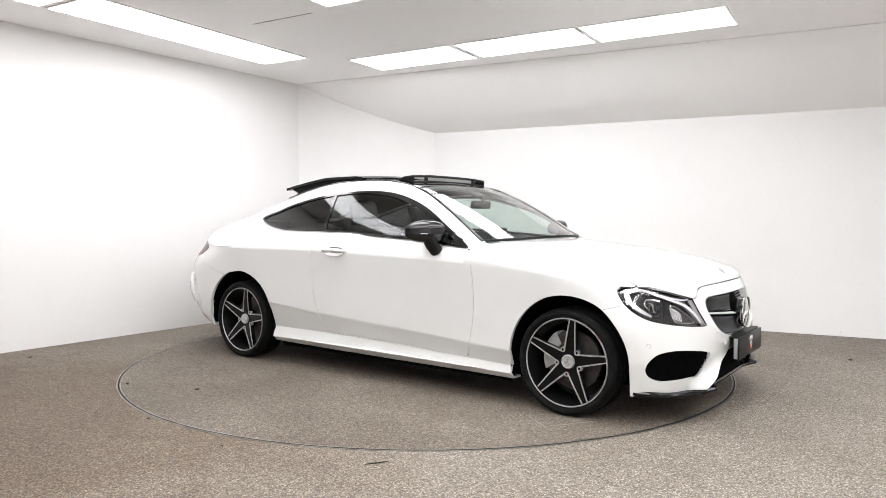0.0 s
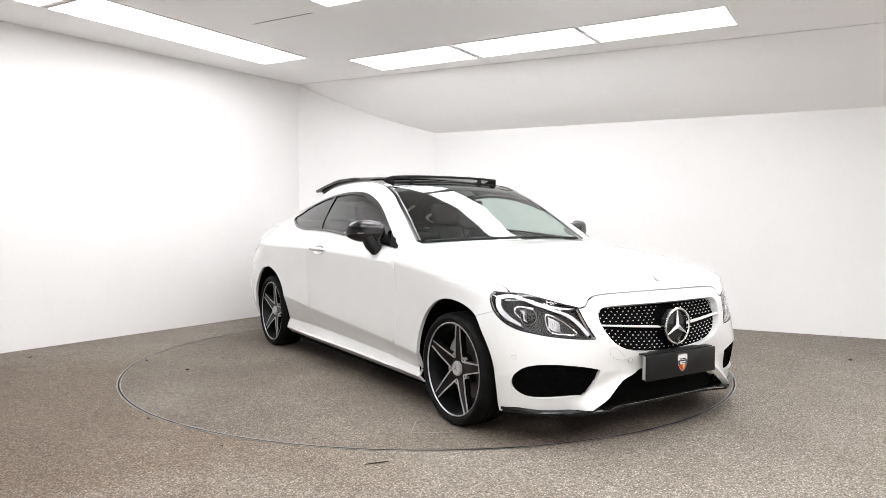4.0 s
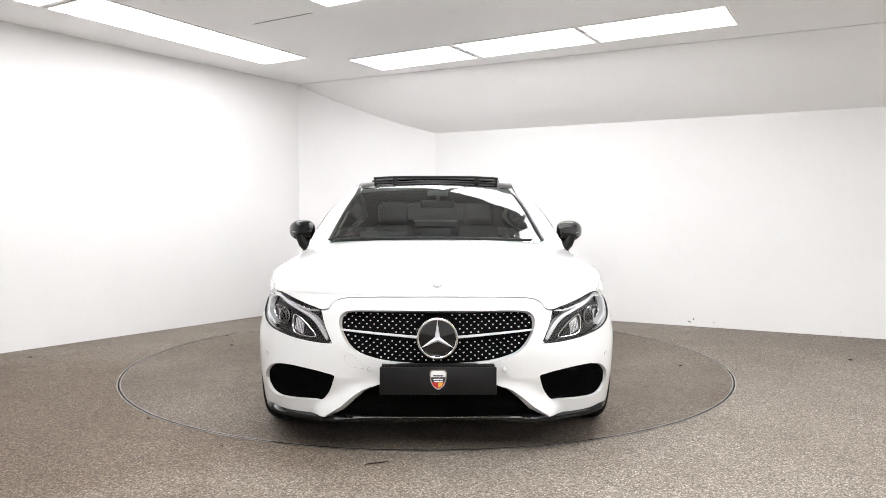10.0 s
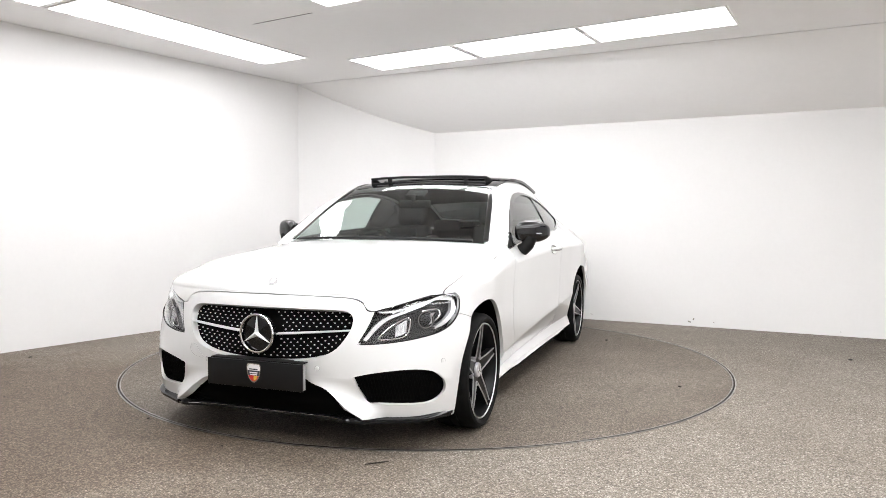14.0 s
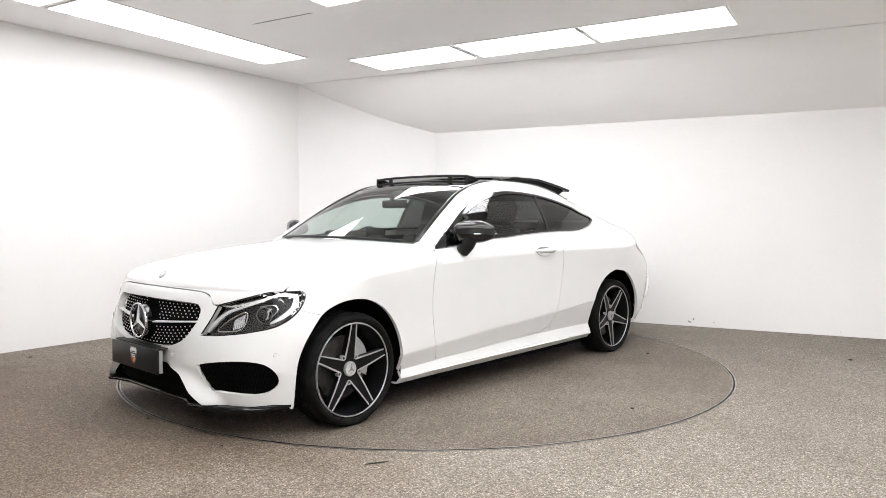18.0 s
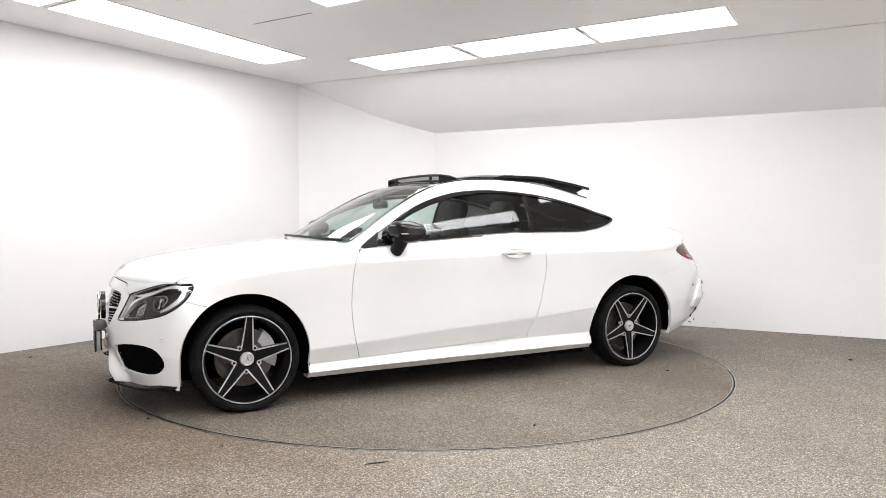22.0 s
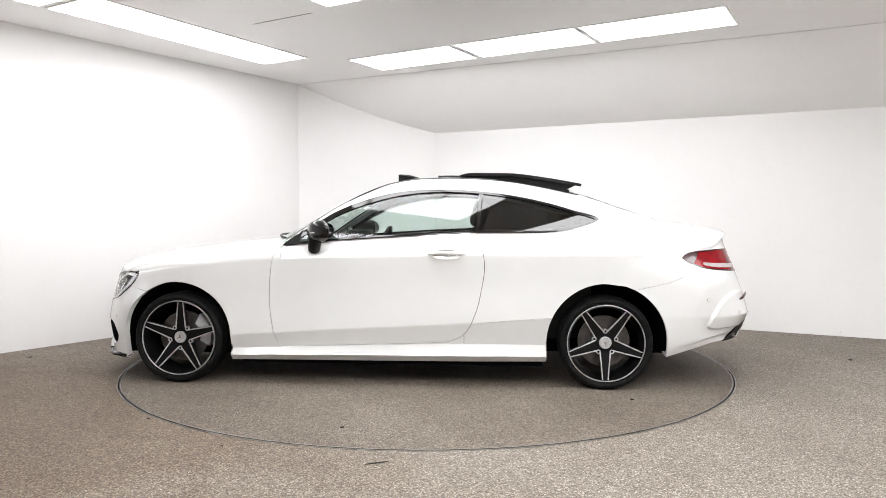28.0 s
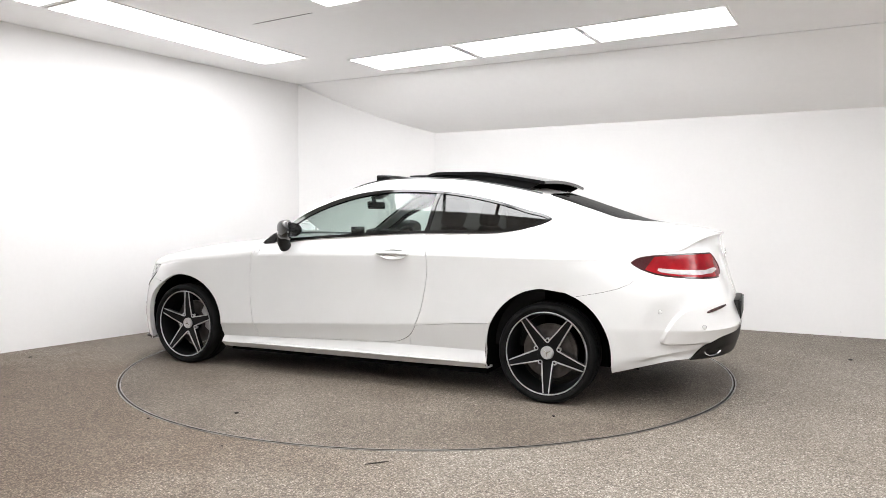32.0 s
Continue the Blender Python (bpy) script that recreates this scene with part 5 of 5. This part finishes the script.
for side in (1, -1):
    mirror(side)
    handle(side)
    s = (lambda q: q) if side > 0 else flip
    # raised ledge with a bright edge along the sill
    ledge = [(x, float(half_width(x)) - 0.016, float(z_sill(x)) + 0.046 + 0.006 * math.sin((0.88 - x) / 1.74 * math.pi)) for x in np.linspace(0.88, -0.86, 30)]
    part("sill_ledge", s(tube(ledge, [0.003 + 0.019 * min(1, i / 3, (29 - i) / 5) for i in range(30)], 10, flat=0.28)), PAINT, car)
    part("window_strip", s(tube([(x, float(belt_y(x)) + 0.0035, float(belt_z(x)) + 0.004) for x in np.linspace(0.68, -1.10, 40)], 0.0040, 6)), GLOSS, car)
    # bright strip under the rear side window
    part("chrome_strip", s(tube([(x, float(belt_y(x)) + 0.004, float(belt_z(x)) - 0.004) for x in np.linspace(0.70, -0.56, 30)], 0.0022, 6)), CHROME, car)
    low_edge = curve((-0.57, 1.008), (-0.8, 1.009), (-1.006, 1.010), (-1.153, 1.025), (-1.27, 1.048), (-1.365, 1.078), (-1.398, 1.100))
    part("chrome_strip", s(tube([(x, glass_y(x, float(low_edge(x))) + 0.004, float(low_edge(x))) for x in np.linspace(-0.57, -1.398, 30)], 0.0026, 6)), CHROME, car)
    # pillar strip along the windscreen edge
    part("screen_trim", s(tube([(x, float(edge_y(x)) - 0.004, float(edge_z(x)) + 0.003) for x in np.linspace(0.73, 0.10, 24)], 0.018, 8, flat=0.32)), GLOSS, car)
    part("roof_strip", s(tube([(x, float(edge_y(x)) - 0.002, float(edge_z(x)) + 0.003) for x in np.linspace(0.10, -1.28, 30)], 0.0085, 8, flat=0.6)), GLOSS, car)
for k, (name, ends) in enumerate((("wiper", (0.62, -0.05)), ("wiper", (0.0, -0.66)))):
    path = [(0.93 - 0.215 * (abs(y) / 0.70) ** 2, y, 0.985 - 0.022 * (abs(y) / 0.7) ** 2) for y in np.linspace(*ends, 16)]
    part(name, tube(path, 0.008, 8), MATT, car, "black wiper parked on the windscreen")
part("screen_band", grid([[(x, y, float(top_z(x)) - (float(top_z(x)) - float(edge_z(x))) * (abs(y) / float(edge_y(x))) ** 2.2 - 0.004) for y in np.linspace(-0.55, 0.55, 21)] for x in (0.175, 0.135, 0.10)]), MATT, car)

# ---- open roof ----
lid_z = curve((-0.455, 1.410), (-0.515, 1.426), (-0.79, 1.424), (-1.03, 1.397), (-1.187, 1.371), (-1.30, 1.350))
rows = []
for x in np.linspace(-0.455, -1.30, 26):
    w = 0.535 - 0.015 * float(smoothstep(-0.6, -0.46, x))
    rows.append([(x, y, float(lid_z(x)) + 0.022 * (1 - (y / w) ** 2)) for y in np.linspace(w, -w, 21)])
lid = grid(rows)
part("roof_lid", join(skin(lid, 0.020), pushed(lid, -0.020)), ROOFGLASS, car, "raised black glass roof lid")
for side in (1, -1):
    skirt = [(x, float(lid_z(x)) - 0.012) for x in np.linspace(-0.53, -1.27, 20)] + [(x, float(edge_z(x)) + 0.012) for x in np.linspace(-1.18, -0.60, 16)]
    part("lid_frame", prism(skirt, side * 0.488, side * 0.500), MATT, car, smooth=False)
    for x0, x1 in ((-0.60, -0.72), (-1.06, -1.22)):
        part("lid_arm", tube([(x0, side * 0.47, float(edge_z(x0)) + 0.01), (x1, side * 0.47, float(lid_z(x1)) - 0.015)], 0.010, 8), MATT, car)
    part("lid_rail", tube([(x, side * 0.485, float(edge_z(x)) + 0.018) for x in np.linspace(-0.30, -1.22, 20)], 0.009, 8), MATT, car)
defl = part("wind_deflector", join(tube([(-0.022, y, 1.424 - 0.012 * (abs(y) / 0.46) ** 3) for y in np.linspace(-0.462, 0.462, 25)], 0.009, 8), tube([(-0.022, y, 1.385 - 0.012 * (abs(y) / 0.46) ** 3) for y in np.linspace(-0.462, 0.462, 25)], 0.007, 8)), MATT, car, "black mesh wind deflector raised at the roof opening")
part("deflector_mesh", grid([[(-0.020, y, z - 0.012 * (abs(y) / 0.46) ** 3) for y in np.linspace(-0.46, 0.46, 25)] for z in (1.36, 1.39, 1.424)]), NET, defl, "see-through dark net")
for y in (-0.31, 0.31):
    part("deflector_post", box(-0.022, y, 1.395, 0.012, 0.035, 0.056, 0.003), MATT, defl)
for side in (1, -1):
    part("deflector_arm", tube([(-0.022, side * 0.465, 1.412), (-0.10, side * 0.467, 1.405), (-0.19, side * 0.467, 1.378)], 0.010, 8), MATT, defl)
    part("deflector_end", prism([(-0.015, 1.362), (-0.015, 1.418), (-0.075, 1.416), (-0.16, 1.385), (-0.16, 1.362)], side * 0.458, side * 0.468), TRIM, defl, smooth=False)

# ---- tail details ----
def tail_point(x, z, out=0.0, side=1):
    """The body surface at the rear corner for a place along the car and a height."""
    end, p = float(tail_x(z)), 2.9 + 1.1 * float(smoothstep(0.32, 0.48, z) * (1 - smoothstep(0.70, 0.84, z)))
    s = min(max((x - XR) / (end - XR), 0), 0.9999)
    y = (float(half_width(x)) - 0.008) * (1 - s**p) ** (1 / p)
    n = Vector((-(s ** (p - 1)) * 1.0, (y / 0.92) ** (p - 1), 0.0)).normalized()
    return (x + n.x * out, side * (y + n.y * out), z)


for side in (1, -1):
    s = (lambda q: q) if side > 0 else flip
    lamp = [o for o in car.children if o.name.startswith("tail_light")][0 if side > 0 else 1]
    strip_face = keep(tail_face, lambda x, y, z: inside([(-2.03, 0.829), (-2.15, 0.818), (-2.29, 0.812), (-2.325, 0.826), (-2.345, 0.814), (-2.32, 0.790), (-2.284, 0.787), (-2.16, 0.793), (-2.06, 0.806)], x, z))
    part("reversing_strip", s(skin(pushed(strip_face, 0.0012), 0.002)), REVERSE, lamp, "white reversing strip")
    rim_face = drop(tail_face, lambda x, y, z: in_tail(x, y, z) + 0.007)
    part("lamp_border", s(skin(pushed(rim_face, 0.0014), 0.002)), SMOKE, lamp, "smoked dark red border")
    front_face = keep(tail_face, lambda x, y, z: -2.00 - 0.6 * (z - 0.85) - x)
    part("smoked_corner", s(skin(pushed(front_face, 0.0010), 0.002)), SMOKE, lamp)
    for x, z in ((-2.072, 0.587), (-2.30, 0.50)):
        part("parking_sensor", s(disc_at(tail_point(x, z, 0.001), (-0.4, 0.9, 0), 0.0105, 0.006, 20, 0.0015)), PAINT, car)
        c = Vector(tail_point(x, z, 0.001))
        part("sensor_ring", s(tube([tuple(c + Vector((0.9, 0.4, 0)) * 0.0118 * math.cos(t) + Vector((0, 0, 1)) * 0.0118 * math.sin(t)) for t in np.linspace(0, 2 * math.pi, 18, False)], 0.0010, 5, True)), SEAM, car)
    part("rear_reflector", s(tube([tail_point(x, 0.582 + 0.36 * (-2.312 - x), 0.002) for x in np.linspace(-2.312, -2.397, 10)], [0.003 + 0.006 * math.sin(math.pi * t) ** 0.5 for t in np.linspace(0.05, 0.95, 10)], 8)), SMOKE, car, "slim red reflector")
    pipe = moved(lathe([(0.030, 0.0), (0.036, 0.004), (0.036, -0.12), (0.030, -0.12), (0.029, -0.004)], 32), Matrix.Translation((-2.335, 0.605, 0.345)) @ Matrix.Rotation(radians(-30), 4, "Z") @ Matrix.Rotation(math.pi / 2, 4, "Z") @ Matrix.Diagonal((2.3, 1, 0.85, 1)))
    part("exhaust_tip", s(pipe), CHROME, car, "flat chrome exhaust tip")
rear_plate = part("number_plate", box(-2.470, 0, 0.545, 0.010, 0.46, 0.110, 0.003), PLATE, car, "plain black show plate")
part("plate_recess", box(-2.446, 0, 0.545, 0.036, 0.47, 0.125, 0.006), MATT, rear_plate)
tail_star = part("badge_ring", tube([(-2.362, 0.040 * math.cos(t), 0.880 + 0.040 * math.sin(t)) for t in np.linspace(0, 2 * math.pi, 40, False)], 0.0042, 8, True), CHROME, car, "chrome ring badge on the boot lid")
for k in range(3):
    a = math.pi / 2 + k * 2 * math.pi / 3
    part("star_ray", tube([(-2.360, 0, 0.880), (-2.360, 0.038 * math.cos(a), 0.880 + 0.038 * math.sin(a))], [0.006, 0.002], 6), CHROME, tail_star)
for k in range(5):
    y = 0.42 - k * 0.032
    x = tail_x(0.80) + 0.93 * (1 - (1 - (y / 0.92) ** N_R) ** (1 / N_R))
    part("boot_lettering_bar", box(float(x) - 0.004, y, 0.800, 0.006, 0.020 if k else 0.024, 0.026, 0.002), CHROME, car, smooth=False)

# ---- cabin ----
def seat(y):
    """A leather sport seat with side bolsters and an integral head restraint."""
    st = new("front_seat")
    st.parent = car
    st.location = (-0.22, y, 0.0)
    part("cushion", join(box(0.05, 0, 0.46, 0.50, 0.36, 0.13, 0.04, seg=3), box(0.06, 0.22, 0.48, 0.48, 0.10, 0.15, 0.04, seg=3), box(0.06, -0.22, 0.48, 0.48, 0.10, 0.15, 0.04, seg=3)), LEATHER, st)
    lean = Matrix.Translation((-0.20, 0, 0.50)) @ Matrix.Rotation(radians(-18), 4, "Y")
    part("backrest", join(moved(box(0, 0, 0.28, 0.12, 0.34, 0.60, 0.05, seg=3), lean), moved(box(0.03, 0.21, 0.24, 0.15, 0.11, 0.48, 0.045, seg=3), lean), moved(box(0.03, -0.21, 0.24, 0.15, 0.11, 0.48, 0.045, seg=3), lean)), LEATHER, st)
    part("headrest", moved(box(0.035, 0, 0.665, 0.11, 0.25, 0.20, 0.045, seg=3), lean), LEATHER, st)
    return st


for y in (0.36, -0.36):
    seat(y)
rear_seat = part("rear_bench", join(box(-0.98, 0, 0.48, 0.50, 1.10, 0.16, 0.05, seg=3), box(-1.26, 0, 0.74, 0.16, 1.10, 0.54, 0.06, Matrix.Rotation(radians(-22), 4, "Y"), 3)), LEATHER, car)
for y in (0.32, -0.32):
    part("rear_headrest", box(-1.33, y, 1.03, 0.10, 0.26, 0.13, 0.04, Matrix.Rotation(radians(-15), 4, "Y"), 3), LEATHER, car)
part("parcel_shelf", box(-1.58, 0, 0.985, 0.46, 1.15, 0.03, 0.01), TRIM, car)
dash = [[(x, y, z - 0.05 * (y / 0.75) ** 2) for y in np.linspace(0.76, -0.76, 15)] for x, z in ((0.86, 0.945), (0.70, 0.965), (0.52, 0.965), (0.40, 0.945), (0.34, 0.90), (0.36, 0.78), (0.50, 0.60))]
part("dashboard", grid(dash), TRIM, car)
part("cluster_hood", box(0.40, -0.36, 0.985, 0.16, 0.34, 0.06, 0.025, seg=3), TRIM, car)
part("centre_screen", box(0.43, 0.0, 0.995, 0.012, 0.20, 0.09, 0.006), ROOFGLASS, car, "upright centre screen")
part("centre_console", box(0.05, 0, 0.52, 0.75, 0.24, 0.20, 0.03), TRIM, car)
turn = Matrix.Translation((0.235, -0.36, 0.865)) @ Matrix.Rotation(radians(-24), 4, "Y")
sw = part("steering_wheel", moved(tube([(0, 0.182 * math.cos(t), 0.182 * math.sin(t)) for t in np.linspace(0, 2 * math.pi, 40, False)], 0.016, 10, True), turn), LEATHER, car)
part("wheel_boss", moved(join(box(0.02, 0, 0, 0.06, 0.15, 0.12, 0.02), box(0.01, 0, 0, 0.02, 0.34, 0.04, 0.008), box(0.01, 0, -0.09, 0.02, 0.05, 0.16, 0.008)), turn), TRIM, sw)
part("column", moved(tube([(0.04, 0, 0), (0.30, 0, 0)], 0.04, 10), turn), TRIM, sw)
rear_view = part("rear_view_mirror", box(0.250, 0.012, 1.211, 0.03, 0.250, 0.060, 0.014, Matrix.Rotation(radians(8), 4, "Y"), 3), TRIM, car)
part("mirror_arm", box(0.270, 0.012, 1.252, 0.03, 0.03, 0.05, 0.008), MATT, rear_view)
part("sensor_box", box(0.215, 0.012, 1.287, 0.10, 0.15, 0.022, 0.010, Matrix.Rotation(radians(25), 4, "Y")), MATT, rear_view)
for side in (1, -1):
    s = (lambda q: q) if side > 0 else flip
    card = [[(x, min(0.80, float(belt_y(x)) - 0.03) - 0.03 * (1 - k), 0.30 + 0.66 * k) for k in (0, 0.5, 0.9, 1.0)] for x in np.linspace(0.72, -1.35, 12)]
    part("door_card", s(grid([[(x, y, min(z, float(belt_z(x)) - 0.03)) for x, y, z in r] for r in card])), TRIM, car)
    # dark lining inside the pillars and the roof edge
    lining = keep(pushed(upper, -0.030), lambda x, y, z: np.maximum(np.maximum(x - 0.66, -1.90 - x), np.maximum(in_window(x, y, z) * -1 + 0.004, 1.02 - z)))
    lining = drop(drop(drop(lining, f_screen), opening), f_backlight)
    part("cabin_lining", s(lining), TRIM, car)

# ---- marks on the turntable and the floor ----
mark_o = [(1.455, -0.985), (1.62, -1.112), (1.79, -0.86), (1.515, -0.876)]
for (x0, y0), (x1, y1) in ((mark_o[0], mark_o[1]), (mark_o[1], mark_o[2]), (mark_o[0], mark_o[3])):
    d = Vector((x1 - x0, y1 - y0))
    m = Matrix.Translation(((x0 + x1) / 2, (y0 + y1) / 2, 0.0015)) @ Matrix.Rotation(math.atan2(d.y, d.x), 4, "Z")
    part("chalk_line", moved(box(0, 0, 0, d.length, 0.006, 0.003, 0.001), m), TAPE, turntable, "pale scratched outline", smooth=False)


def crumb(name, x, y, size, turn, label, long=1.0):
    rng = random.Random(name + str(x))
    bm = bmesh.new()
    bmesh.ops.create_icosphere(bm, subdivisions=1, radius=1)
    for v in bm.verts:
        v.co = Vector((v.co.x * long, v.co.y, v.co.z * 0.35)) * size * rng.uniform(0.7, 1.15)
    low_z = min(v.co.z for v in bm.verts)
    for v in bm.verts:
        v.co.z -= low_z
    ob = part(name, bm, DIRT)
    ob.matrix_basis = pose(x, y, 0, 0, 0, turn)
    return tagged(ob, label, "debris")


for x, y, size in ((-1.549, -1.681, 0.010), (-1.005, -2.165, 0.008), (3.314, -0.111, 0.020), (-3.16, 0.051, 0.013), (-2.62, -1.2, 0.007), (2.95, -1.6, 0.006)):
    crumb("grit", x, y, size, random.uniform(0, 180), "small dark crumb of grit on the gravel floor", 1.5)
twig = part("twig", tube([(-0.055, -0.010, 0.003), (-0.02, -0.004, 0.004), (0.02, 0.004, 0.004), (0.055, 0.014, 0.003)], [0.0015, 0.0028, 0.0028, 0.001], 7), DIRT)
twig.matrix_basis = pose(-0.235, -2.418, 0, 0, 0, 8)
tagged(twig, "thin dark twig lying on the gravel floor", "debris")
for x, y in ((-1.07, -1.905), (-0.57, -1.72), (-1.35, 1.2), (0.3, 1.9)):
    m = Matrix.Translation((x, y, 0.004)) @ Matrix.Rotation(x * 3, 4, "Z") @ Matrix.Diagonal((0.014, 0.008, 0.008, 1))
    b = box(0, 0, 0, 1.6, 1.6, 1.0, 0.3, m)
    part("crumb", b, DIRT, turntable, "small dark crumb")


# ---- what turns ----
CAR_OFF = Vector((0.191, 0.051, 0.0))
TURN = [(0.0, -37.34), (2.0, -47.69), (4.0, -58.22), (6.0, -68.87), (8.0, -79.58), (10.0, -90.32), (12.0, -101.06), (14.0, -111.76), (16.0, -122.40), (18.0, -132.98), (20.0, -143.48), (22.0, -153.92), (24.0, -164.29), (26.0, -174.61), (28.0, -184.85), (30.0, -195.15), (32.0, -205.62)]


def motions():
    walk(turntable, [(t, pose(0, 0, 0, 0, 0, a)) for t, a in TURN])
    walk(car, [(t, pose(0, 0, 0, 0, 0, a) @ Matrix.Translation(CAR_OFF)) for t, a in TURN])


motions()
